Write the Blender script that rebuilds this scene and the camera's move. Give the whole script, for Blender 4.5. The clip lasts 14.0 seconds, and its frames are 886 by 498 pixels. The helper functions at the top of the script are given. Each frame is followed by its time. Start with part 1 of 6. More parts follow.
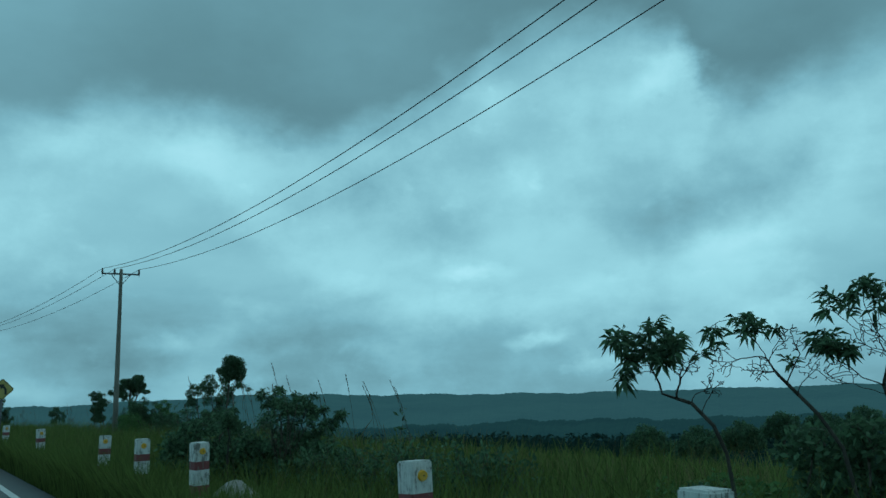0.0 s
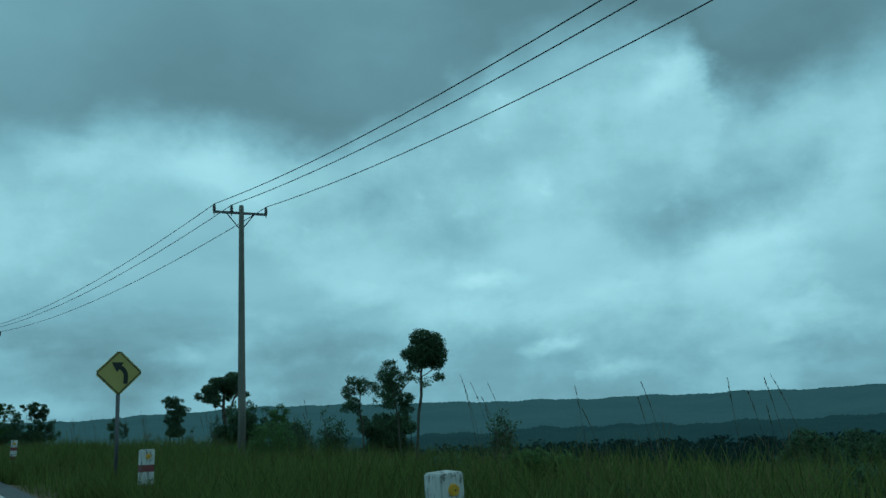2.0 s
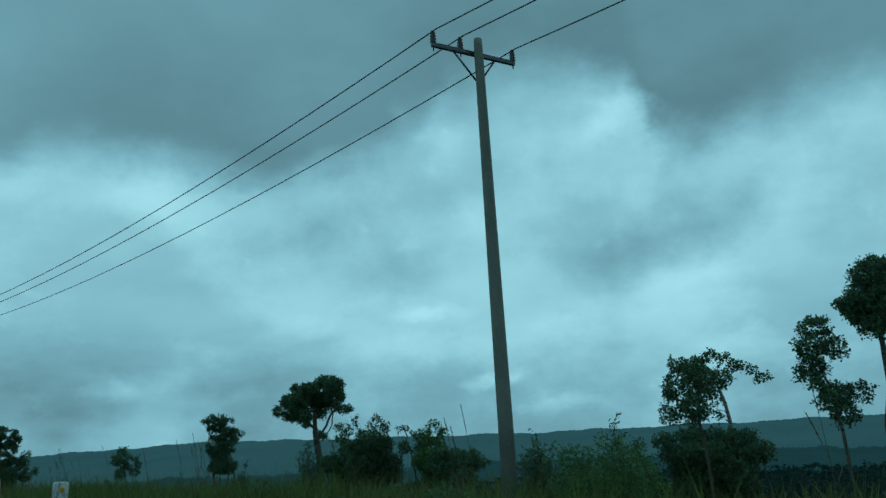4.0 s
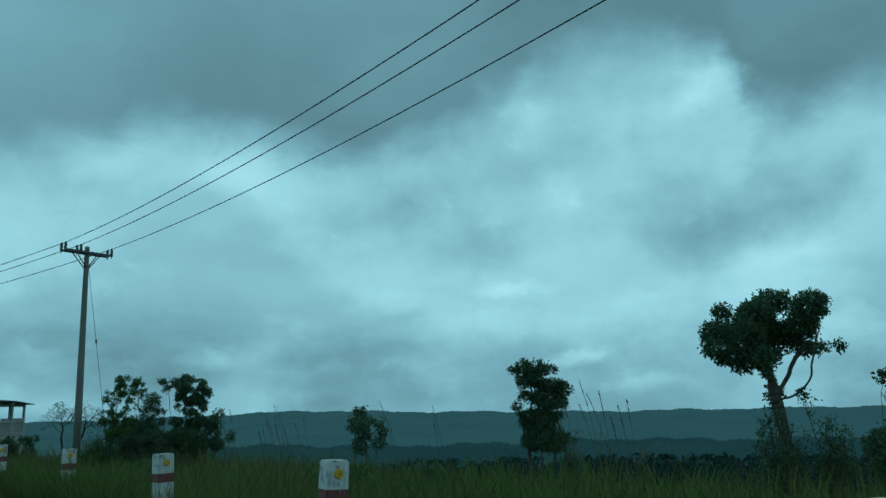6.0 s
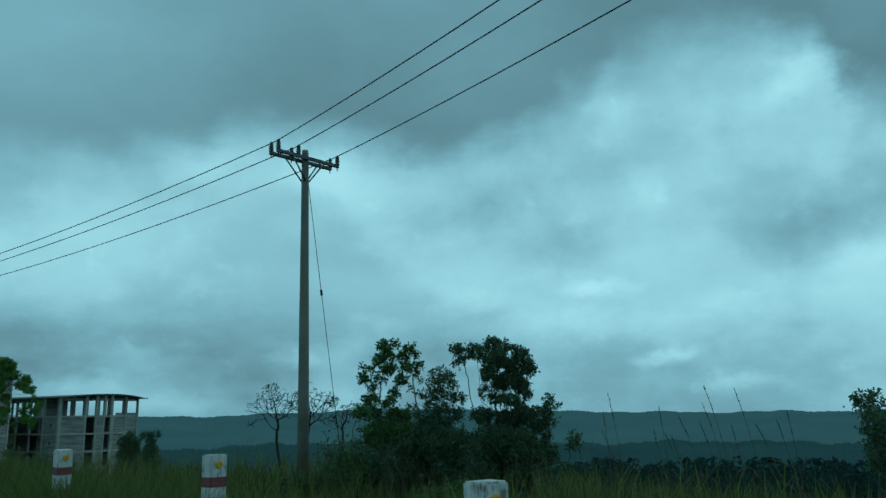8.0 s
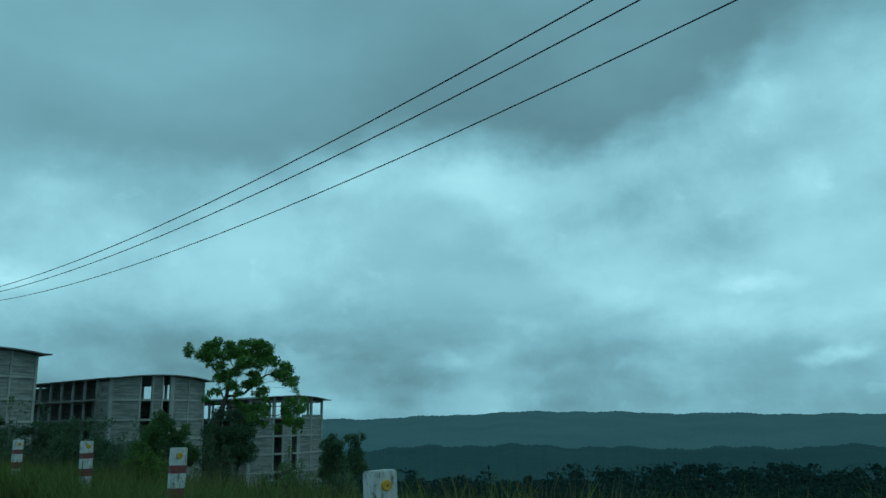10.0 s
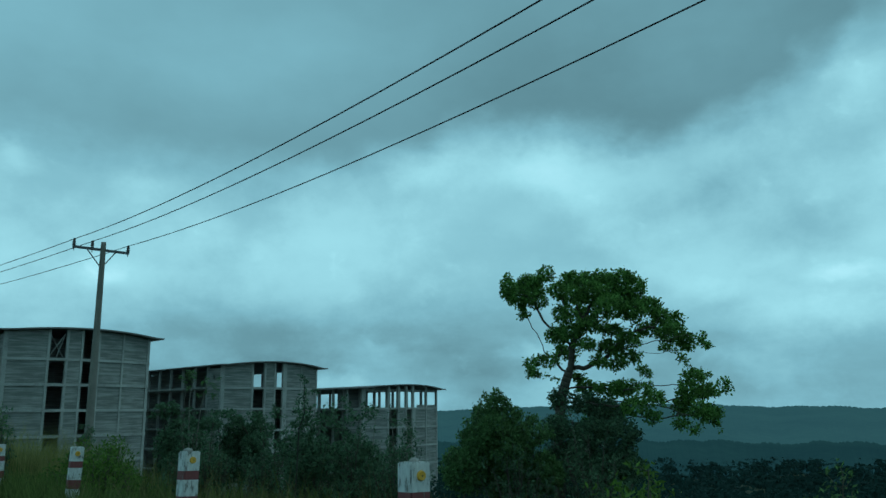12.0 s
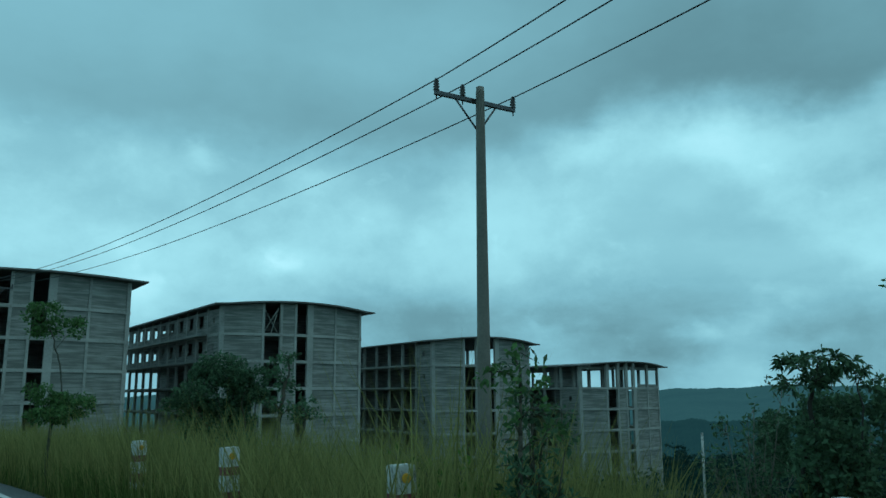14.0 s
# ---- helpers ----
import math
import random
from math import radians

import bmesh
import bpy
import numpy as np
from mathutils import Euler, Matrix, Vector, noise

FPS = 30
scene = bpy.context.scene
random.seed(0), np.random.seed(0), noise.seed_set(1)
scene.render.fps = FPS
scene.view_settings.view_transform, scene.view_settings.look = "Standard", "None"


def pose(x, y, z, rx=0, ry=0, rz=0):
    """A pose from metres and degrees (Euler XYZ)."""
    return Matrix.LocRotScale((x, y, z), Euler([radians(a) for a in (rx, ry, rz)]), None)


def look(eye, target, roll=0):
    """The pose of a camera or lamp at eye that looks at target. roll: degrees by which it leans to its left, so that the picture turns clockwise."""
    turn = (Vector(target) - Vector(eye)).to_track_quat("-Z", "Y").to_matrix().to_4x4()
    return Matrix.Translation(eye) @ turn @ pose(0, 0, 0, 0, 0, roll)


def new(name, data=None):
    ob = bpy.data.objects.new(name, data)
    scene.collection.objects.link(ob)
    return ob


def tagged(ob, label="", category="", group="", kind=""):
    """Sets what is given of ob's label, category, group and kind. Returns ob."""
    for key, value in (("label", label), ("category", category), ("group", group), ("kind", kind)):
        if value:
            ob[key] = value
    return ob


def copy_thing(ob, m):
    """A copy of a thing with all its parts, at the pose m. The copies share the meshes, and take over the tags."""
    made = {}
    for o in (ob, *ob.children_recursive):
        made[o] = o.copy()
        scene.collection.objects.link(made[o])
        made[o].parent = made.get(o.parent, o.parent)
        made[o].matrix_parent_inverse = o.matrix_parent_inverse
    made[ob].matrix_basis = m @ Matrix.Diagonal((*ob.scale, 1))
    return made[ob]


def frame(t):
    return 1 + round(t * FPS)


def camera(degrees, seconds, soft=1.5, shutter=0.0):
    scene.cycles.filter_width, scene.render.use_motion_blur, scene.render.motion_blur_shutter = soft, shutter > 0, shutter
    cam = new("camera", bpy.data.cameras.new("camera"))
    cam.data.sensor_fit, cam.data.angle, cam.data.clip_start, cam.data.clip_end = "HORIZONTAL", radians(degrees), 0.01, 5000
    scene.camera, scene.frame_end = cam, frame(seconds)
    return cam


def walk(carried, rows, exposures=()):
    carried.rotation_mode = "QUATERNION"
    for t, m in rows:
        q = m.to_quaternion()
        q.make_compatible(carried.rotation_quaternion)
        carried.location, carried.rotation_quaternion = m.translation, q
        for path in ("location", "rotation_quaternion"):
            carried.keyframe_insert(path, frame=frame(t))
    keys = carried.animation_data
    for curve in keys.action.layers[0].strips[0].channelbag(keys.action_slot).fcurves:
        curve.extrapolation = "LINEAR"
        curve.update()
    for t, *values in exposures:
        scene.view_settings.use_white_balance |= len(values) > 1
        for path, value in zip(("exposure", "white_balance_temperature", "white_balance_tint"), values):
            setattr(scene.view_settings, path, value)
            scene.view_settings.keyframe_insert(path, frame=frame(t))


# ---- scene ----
cam = camera(58.6, 14.0)
PATH = [
    (0, (-9.751, 15.339, 1.639), (-9.703, 17.305, 2.004), -2.0),
    (0.5, (-12.246, 19.374, 1.641), (-12.206, 21.339, 2.012), -2.8),
    (1, (-14.729, 23.257, 1.632), (-14.7, 25.221, 2.009), -2.8),
    (1.5, (-17.184, 27.102, 1.582), (-17.165, 29.065, 1.964), -2.8),
    (2, (-19.606, 30.87, 1.579), (-19.588, 32.832, 1.965), -3.0),
    (4.3, (-30.227, 47.041, 1.456), (-30.057, 48.979, 1.92), -3.3),
    (4.5, (-31.078, 48.374, 1.438), (-30.928, 50.316, 1.892), -3.5),
    (5, (-33.247, 51.66, 1.459), (-33.195, 53.614, 1.884), -2.8),
    (5.5, (-35.373, 54.759, 1.504), (-35.383, 56.717, 1.914), -2.0),
    (6, (-37.534, 57.702, 1.521), (-37.583, 59.659, 1.931), -1.6),
    (6.5, (-39.586, 60.594, 1.543), (-39.672, 62.55, 1.95), -1.4),
    (7, (-41.747, 63.481, 1.551), (-41.872, 65.435, 1.959), -1.3),
    (7.5, (-43.983, 66.245, 1.559), (-44.165, 68.194, 1.969), -1.0),
    (8, (-46.313, 68.842, 1.538), (-46.571, 70.782, 1.95), -1.0),
    (8.5, (-48.749, 71.364, 1.553), (-49.097, 73.291, 1.962), -1.3),
    (9, (-51.274, 73.74, 1.563), (-51.72, 75.648, 1.965), -1.1),
    (9.2, (-52.311, 74.707, 1.531), (-52.797, 76.603, 1.94), -1.2),
    (11.3, (-65.18, 84.795, 1.707), (-65.922, 86.607, 2.118), -0.4),
    (11.5, (-66.402, 85.653, 1.686), (-67.159, 87.458, 2.094), -0.5),
    (12, (-69.516, 87.742, 1.689), (-70.313, 89.531, 2.095), -0.6),
    (12.5, (-72.819, 89.757, 1.651), (-73.673, 91.519, 2.054), -0.9),
    (13, (-76.27, 91.67, 1.648), (-77.193, 93.399, 2.046), -1.0),
    (13.3, (-78.363, 92.736, 1.64), (-79.333, 94.442, 2.028), -1.2),
    (13.5, (-79.81, 93.429, 1.64), (-80.815, 95.115, 2.026), -0.9),
    (14, (-83.562, 95.209, 1.6), (-84.716, 96.801, 1.963), -0.3),
]
walk(cam, [(t, look(eye, target, roll)) for t, eye, target, roll in PATH],
     exposures=((0, 0.0), (2, -0.07), (5, -0.06), (8.5, -0.02), (11.5, 0.05), (12.5, 0.09), (14, 0.15)))

# ---- world, sun ----
def node(nt, kind, **vals):
    n = nt.nodes.new(kind)
    for k, v in vals.items():
        if k.startswith("i_"):
            n.inputs[int(k[2:])].default_value = v
    return n


def mathn(nt, op, a, b=None, c=None):
    n = nt.nodes.new("ShaderNodeMath")
    n.operation = op
    for i, v in enumerate((a, b, c)):
        if v is None:
            continue
        if isinstance(v, (int, float)):
            n.inputs[i].default_value = v
        else:
            nt.links.new(v, n.inputs[i])
    return n.outputs[0]


SKY = bpy.data.worlds.new("sky")
scene.world = SKY
SKY.use_nodes = True
wn = SKY.node_tree
wn.nodes.clear()
w_out = wn.nodes.new("ShaderNodeOutputWorld")
w_bg = wn.nodes.new("ShaderNodeBackground")
wn.links.new(w_bg.outputs[0], w_out.inputs[0])
w_tc = wn.nodes.new("ShaderNodeTexCoord")
w_sep = wn.nodes.new("ShaderNodeSeparateXYZ")
wn.links.new(w_tc.outputs["Generated"], w_sep.inputs[0])
az = mathn(wn, "MULTIPLY", mathn(wn, "ARCTAN2", w_sep.outputs[0], w_sep.outputs[1]), 57.2958)
el = mathn(wn, "MULTIPLY", mathn(wn, "ARCSINE", w_sep.outputs[2]), 57.2958)
w_plane = wn.nodes.new("ShaderNodeCombineXYZ")
wn.links.new(az, w_plane.inputs[0])
wn.links.new(el, w_plane.inputs[1])


def sky_noise(scale, detail, rough, stretch, offset=0.0):
    """Cloud noise over azimuth and elevation, in degrees."""
    mp = wn.nodes.new("ShaderNodeMapping")
    mp.inputs["Scale"].default_value = (scale / stretch, scale, 1)
    mp.inputs["Location"].default_value = (offset, offset * 0.37, offset * 0.71)
    wn.links.new(w_plane.outputs[0], mp.inputs[0])
    n = wn.nodes.new("ShaderNodeTexNoise")
    n.inputs["Scale"].default_value = 1.0
    n.inputs["Detail"].default_value = detail
    n.inputs["Roughness"].default_value = rough
    wn.links.new(mp.outputs[0], n.inputs["Vector"])
    return n


# the cloud edges are torn by two sizes of turbulence
warp_a = sky_noise(0.11, 5, 0.55, 1.3, 3.1)
warp_b = sky_noise(0.45, 4, 0.6, 1.4, 9.7)


def vec_op(op, a, b):
    n = wn.nodes.new("ShaderNodeVectorMath")
    n.operation = op
    for i, v in enumerate((a, b)):
        if isinstance(v, tuple):
            n.inputs[i].default_value = v
        else:
            wn.links.new(v, n.inputs[i])
    return n.outputs[0]


wob_a = vec_op("MULTIPLY", vec_op("SUBTRACT", warp_a.outputs["Color"], (0.5, 0.5, 0.5)), (5, 3.6, 0))
wob_b = vec_op("MULTIPLY", vec_op("SUBTRACT", warp_b.outputs["Color"], (0.5, 0.5, 0.5)), (3.0, 2.4, 0))
torn = vec_op("ADD", w_plane.outputs[0], vec_op("ADD", wob_a, wob_b))

CLOUD = [mathn(wn, "ADD", 0.0, 0.0)]


def cloud(azimuth, elevation, wide, high, amount, tilt=0.0):
    """A soft bank of cloud: brighter where amount is above 0, darker below."""
    mp = wn.nodes.new("ShaderNodeMapping")
    mp.vector_type = "TEXTURE"
    mp.inputs["Location"].default_value = (azimuth, elevation, 0)
    mp.inputs["Rotation"].default_value = (0, 0, radians(tilt))
    mp.inputs["Scale"].default_value = (wide, high, 1)
    wn.links.new(torn, mp.inputs[0])
    g = wn.nodes.new("ShaderNodeTexGradient")
    g.gradient_type = "SPHERICAL"
    wn.links.new(mp.outputs[0], g.inputs[0])
    s = wn.nodes.new("ShaderNodeMapRange")
    s.interpolation_type = "SMOOTHSTEP"
    s.inputs[3].default_value = 0.0
    s.inputs[4].default_value = amount
    wn.links.new(g.outputs["Fac"], s.inputs[0])
    CLOUD[0] = mathn(wn, "ADD", CLOUD[0], s.outputs[0])


# lower edge of the dark sheet of cloud: azimuth, elevation in degrees
SHEET = [(-62.0, 17.2), (-58.0, 17.2), (-54.8, 17.2), (-51.6, 17.5), (-48.4, 17.5), (-45.2, 17.5), (-42.0, 17.2), (-38.8, 16.7), (-35.6, 16.4), (-32.4, 17.1), (-29.2, 17.7), (-26.0, 18.2), (-22.8, 20.1), (-19.6, 20.1), (-16.4, 19.8), (-13.2, 19.1), (-10.0, 18.5), (-6.8, 18.2), (-3.6, 18.9), (-0.4, 20.3), (2.8, 22.1), (6.0, 24.6), (9.2, 25.6), (12.4, 25.6), (15.6, 25.0), (18.8, 23.4), (22.0, 18.9), (25.2, 18.5), (28.4, 19.7), (31.6, 20.4)]
cloud(19.9, 12.4, 13.1, 4.0, -0.200, 15)
cloud(24.0, 10.0, 14.0, 7.0, 0.050)
cloud(18.0, 2.5, 24.0, 6.0, 0.070)
cloud(-34.0, 4.0, 20.0, 9.0, -0.100)
cloud(26.2, 13.2, 4.4, 1.9, -0.060, 12)
cloud(-5.4, 15.0, 7.5, 3.1, -0.130)
cloud(-0.1, 11.8, 10.3, 2.3, -0.080)
cloud(-22.1, 5.5, 16.7, 4.2, -0.060)
cloud(-8.9, 4.8, 8.7, 1.3, -0.060, 4)
cloud(24.1, 2.4, 9.5, 1.7, -0.070)
cloud(-3.0, 1.1, 15.1, 1.5, -0.060)
cloud(17.7, 21.0, 3.8, 2.1, 0.150, 20)
cloud(22.7, 23.2, 3.6, 1.2, 0.050)
cloud(5.7, 20.6, 3.6, 3.1, 0.120, -30)
cloud(11.7, 18.6, 7.5, 4.2, 0.050)
cloud(7.3, 15.6, 2.4, 3.1, 0.090, 30)
cloud(30.0, 13.7, 2.8, 6.2, 0.100)
cloud(20.0, 16.8, 2.4, 2.3, 0.060)
cloud(22.5, 9.5, 11.9, 1.7, 0.070, 8)
cloud(3.9, 8.7, 4.4, 1.0, 0.140)
cloud(3.4, 6.3, 13.1, 1.9, 0.120)
cloud(19.3, 7.0, 15.1, 1.9, 0.080)
cloud(7.9, 3.6, 2.8, 0.9, 0.170)
cloud(12.3, 1.6, 4.8, 0.9, 0.120)
cloud(-4.8, 8.5, 3.6, 1.2, 0.070)
cloud(-12.1, 7.2, 5.2, 1.0, 0.050)
cloud(-23.5, 17.6, 6.0, 2.7, 0.060)
cloud(-16.0, 17.1, 5.6, 2.7, 0.110, -15)
cloud(-17.9, 13.5, 3.6, 1.7, 0.050)
cloud(-25.1, 13.6, 6.3, 2.3, 0.050)
cloud(-13.6, 11.2, 7.9, 1.5, -0.040)
cloud(26.7, 4.2, 6.7, 1.5, 0.050)
cloud(-53.5, 16.4, 2.4, 1.7, 0.170)
cloud(-47.5, 9.2, 3.0, 1.5, 0.130)
cloud(-56.4, 7.0, 4.4, 2.1, 0.160)
cloud(-56.3, 14.3, 4.8, 3.1, 0.060)
cloud(-20.6, 15.6, 9.1, 2.9, 0.070)
cloud(-27.7, 17.7, 4.0, 2.7, 0.060)
cloud(-35.7, 11.6, 11.9, 2.3, 0.040)
cloud(-37.3, 6.7, 10.3, 2.3, -0.030)
cloud(-44.7, 15.7, 4.0, 2.3, 0.060)
cloud(-50.2, 11.8, 4.8, 1.9, -0.050)
cloud(-28.7, 19.2, 2.8, 1.7, 0.090)
cloud(-35.4, 15.4, 7.9, 1.9, -0.070)
cloud(-37.3, 11.1, 9.5, 1.5, -0.020)
cloud(-18.5, 4.0, 3.2, 0.9, 0.090)
cloud(-35.9, 5.1, 11.9, 3.1, -0.020)
cloud(-14.1, 14.5, 4.4, 1.9, 0.050)
cloud(-32.3, 2.0, 4.4, 1.9, 0.140)
cloud(-28.2, 1.1, 7.9, 1.2, 0.080)

# brighter broken cloud below, by height in the sky, with heaped and streaked detail
base_tone = wn.nodes.new("ShaderNodeValToRGB")
base_tone.color_ramp.interpolation = "EASE"
elems = base_tone.color_ramp.elements
elems[0].position, elems[0].color = 0.0, (0.48, 0.48, 0.48, 1)
elems[1].position, elems[1].color = 1.0, (0.52, 0.52, 0.52, 1)
for where, level in ((0.05, 0.49), (0.12, 0.58), (0.22, 0.67), (0.36, 0.63), (0.5, 0.62)):
    e = elems.new(where)
    e.color = (level, level, level, 1)
wn.links.new(mathn(wn, "DIVIDE", el, 45.0), base_tone.inputs[0])


def smooth(value, lo, hi, out0, out1):
    n = wn.nodes.new("ShaderNodeMapRange")
    n.interpolation_type = "SMOOTHSTEP"
    for i, v in enumerate((lo, hi, out0, out1)):
        n.inputs[i + 1].default_value = v
    wn.links.new(value, n.inputs[0])
    return n.outputs[0]


def rounded(scale, amount):
    """Round-headed heaps of cloud with crisp upper rims."""
    mp = wn.nodes.new("ShaderNodeMapping")
    mp.inputs["Scale"].default_value = (scale * 0.75, scale, 1)
    wn.links.new(torn, mp.inputs[0])
    v = wn.nodes.new("ShaderNodeTexVoronoi")
    v.feature = "SMOOTH_F1"
    v.inputs["Scale"].default_value, v.inputs["Detail"].default_value, v.inputs["Roughness"].default_value = 1.0, 3.0, 0.55
    v.inputs["Smoothness"].default_value = 0.35
    wn.links.new(mp.outputs[0], v.inputs["Vector"])
    return smooth(v.outputs["Distance"], 0.15, 0.75, amount, -amount)


heaps = smooth(sky_noise(0.10, 8, 0.6, 1.25, 21.0).outputs[0], 0.36, 0.64, -0.045, 0.10)
puffs = mathn(wn, "ADD", rounded(0.17, 0.06), rounded(0.42, 0.035))
bands = mathn(wn, "MULTIPLY", smooth(sky_noise(0.34, 5, 0.55, 3.0, 5.0).outputs[0], 0.35, 0.65, -0.032, 0.032), smooth(el, 5.0, 13.0, 1.0, 0.15))
tone = mathn(wn, "ADD", base_tone.outputs[0], CLOUD[0])
for layer in (heaps, puffs, bands):
    tone = mathn(wn, "ADD", tone, layer)
# the dark sheet overhead, with a torn lower edge
torn_sep = wn.nodes.new("ShaderNodeSeparateXYZ")
wn.links.new(torn, torn_sep.inputs[0])
edge = wn.nodes.new("ShaderNodeValToRGB")
edge.color_ramp.interpolation = "EASE"
ge = edge.color_ramp.elements
AZ0, AZ1 = SHEET[0][0], SHEET[-1][0]
for a, h in SHEET[1:-1]:
    ge.new((a - AZ0) / (AZ1 - AZ0)).color = (h / 45, h / 45, h / 45, 1)
for k, i in ((0, 0), (-1, len(SHEET) - 1)):
    ge[i].position = float(i > 0)
    ge[i].color = (SHEET[k][1] / 45, SHEET[k][1] / 45, SHEET[k][1] / 45, 1)
wn.links.new(mathn(wn, "DIVIDE", mathn(wn, "SUBTRACT", torn_sep.outputs[0], AZ0), AZ1 - AZ0), edge.inputs[0])
above = mathn(wn, "SUBTRACT", torn_sep.outputs[1], mathn(wn, "MULTIPLY", edge.outputs[0], 45.0))
sheet_mask = smooth(above, -2.2, 2.6, 0.0, 0.94)
sheet_tone = mathn(wn, "ADD", 0.28, smooth(sky_noise(0.06, 6, 0.55, 1.8, 2.0).outputs[0], 0.3, 0.7, -0.045, 0.045))
sheet_tone = mathn(wn, "ADD", sheet_tone, smooth(above, 2.0, 9.0, -0.02, 0.03))
sheet_tone = mathn(wn, "ADD", sheet_tone, smooth(az, -42.0, 0.0, 0.085, -0.035))
mix_n = wn.nodes.new("ShaderNodeMix")
wn.links.new(sheet_mask, mix_n.inputs[0])
wn.links.new(tone, mix_n.inputs[2])
wn.links.new(sheet_tone, mix_n.inputs[3])
tone = mix_n.outputs[0]
tint = wn.nodes.new("ShaderNodeValToRGB")
te = tint.color_ramp.elements
te[0].position, te[0].color = 0.1, (0.044, 0.10, 0.122, 1)
te[1].position, te[1].color = 1.0, (0.56, 1.0, 1.12, 1)
for where, colour in ((0.25, (0.108, 0.25, 0.298)), (0.45, (0.193, 0.45, 0.54)), (0.70, (0.33, 0.70, 0.796))):
    e = te.new(where)
    e.color = (*colour, 1)
wn.links.new(tone, tint.inputs[0])
wn.links.new(tint.outputs[0], w_bg.inputs[0])
w_bg.inputs[1].default_value = 1.0

sun = new("sun", bpy.data.lights.new("sun", "SUN"))
sun.data.energy, sun.data.angle, sun.data.color = 0.25, radians(40), (0.8, 1.0, 0.98)
sun.matrix_world = look((40, 60, 90), (0, 40, 0))

# ---- materials ----
def material(name, base, rough=0.8, vary=0.25, scale=6.0, fine=40.0, bump=0.15, metal=0.0, second=None, spec=0.3, per_object=0.0, translucent=0.0):
    """A surface with coarse stains, fine grain and relief."""
    m = bpy.data.materials.new(name)
    m.use_nodes = True
    nt = m.node_tree
    b = nt.nodes["Principled BSDF"]
    b.inputs["Roughness"].default_value = rough
    b.inputs["Metallic"].default_value = metal
    b.inputs["Specular IOR Level"].default_value = spec
    tc = nt.nodes.new("ShaderNodeTexCoord")
    n1 = nt.nodes.new("ShaderNodeTexNoise")
    n1.inputs["Scale"].default_value, n1.inputs["Detail"].default_value = scale, 4
    n2 = nt.nodes.new("ShaderNodeTexNoise")
    n2.inputs["Scale"].default_value, n2.inputs["Detail"].default_value = fine, 3
    nt.links.new(tc.outputs["Object"], n1.inputs["Vector"])
    nt.links.new(tc.outputs["Object"], n2.inputs["Vector"])
    ramp = nt.nodes.new("ShaderNodeValToRGB")
    dark = second or tuple(c * (1 - vary) for c in base)
    lite = tuple(min(1, c * (1 + vary)) for c in base)
    ramp.color_ramp.elements[0].position, ramp.color_ramp.elements[0].color = 0.3, (*dark, 1)
    ramp.color_ramp.elements[1].position, ramp.color_ramp.elements[1].color = 0.7, (*lite, 1)
    mid = ramp.color_ramp.elements.new(0.5)
    mid.color = (*base, 1)
    f = mathn(nt, "ADD", mathn(nt, "MULTIPLY", n1.outputs[0], 0.65), mathn(nt, "MULTIPLY", n2.outputs[0], 0.35))
    if per_object:
        oi = nt.nodes.new("ShaderNodeObjectInfo")
        f = mathn(nt, "ADD", f, mathn(nt, "MULTIPLY", mathn(nt, "SUBTRACT", oi.outputs["Random"], 0.5), per_object))
    nt.links.new(f, ramp.inputs[0])
    nt.links.new(ramp.outputs[0], b.inputs["Base Color"])
    if bump:
        bp = nt.nodes.new("ShaderNodeBump")
        bp.inputs["Strength"].default_value = bump
        bp.inputs["Distance"].default_value = 0.02
        nt.links.new(n2.outputs[0], bp.inputs["Height"])
        nt.links.new(bp.outputs[0], b.inputs["Normal"])
    return m


def leaf_material(name, base, vary=0.45, gloss=0.5):
    """Leaves: each one its own shade, a little light coming through."""
    m = bpy.data.materials.new(name)
    m.use_nodes = True
    nt = m.node_tree
    b = nt.nodes["Principled BSDF"]
    b.inputs["Roughness"].default_value = gloss
    b.inputs["Specular IOR Level"].default_value = 0.1
    g = nt.nodes.new("ShaderNodeNewGeometry")
    ramp = nt.nodes.new("ShaderNodeValToRGB")
    ramp.color_ramp.elements[0].color = (*(c * (1 - vary) for c in base), 1)
    ramp.color_ramp.elements[1].color = (*(c * (1 + vary) for c in base), 1)
    nt.links.new(g.outputs["Random Per Island"], ramp.inputs[0])
    nt.links.new(ramp.outputs[0], b.inputs["Base Color"])
    tr = nt.nodes.new("ShaderNodeBsdfTranslucent")
    nt.links.new(ramp.outputs[0], tr.inputs[0])
    mx = nt.nodes.new("ShaderNodeMixShader")
    mx.inputs[0].default_value = 0.42
    nt.links.new(b.outputs[0], mx.inputs[1])
    nt.links.new(tr.outputs[0], mx.inputs[2])
    nt.links.new(mx.outputs[0], nt.nodes["Material Output"].inputs[0])
    return m


ASPHALT = material("asphalt", (0.055, 0.055, 0.057), 0.55, 0.35, 0.7, 90, 0.4, spec=0.5)
PAINT_LINE = material("road_paint", (0.62, 0.62, 0.6), 0.6, 0.25, 2.0, 60, 0.2, second=(0.35, 0.35, 0.34))
SOIL = material("soil_and_grass", (0.040, 0.050, 0.022), 0.95, 0.4, 0.25, 6, 0.5, second=(0.035, 0.034, 0.02))
EARTH = material("bare_earth", (0.16, 0.11, 0.07), 0.95, 0.35, 0.8, 20, 0.4)
CONCRETE = material("weathered_concrete", (0.33, 0.31, 0.28), 0.85, 0.3, 1.2, 30, 0.3, second=(0.2, 0.19, 0.17))
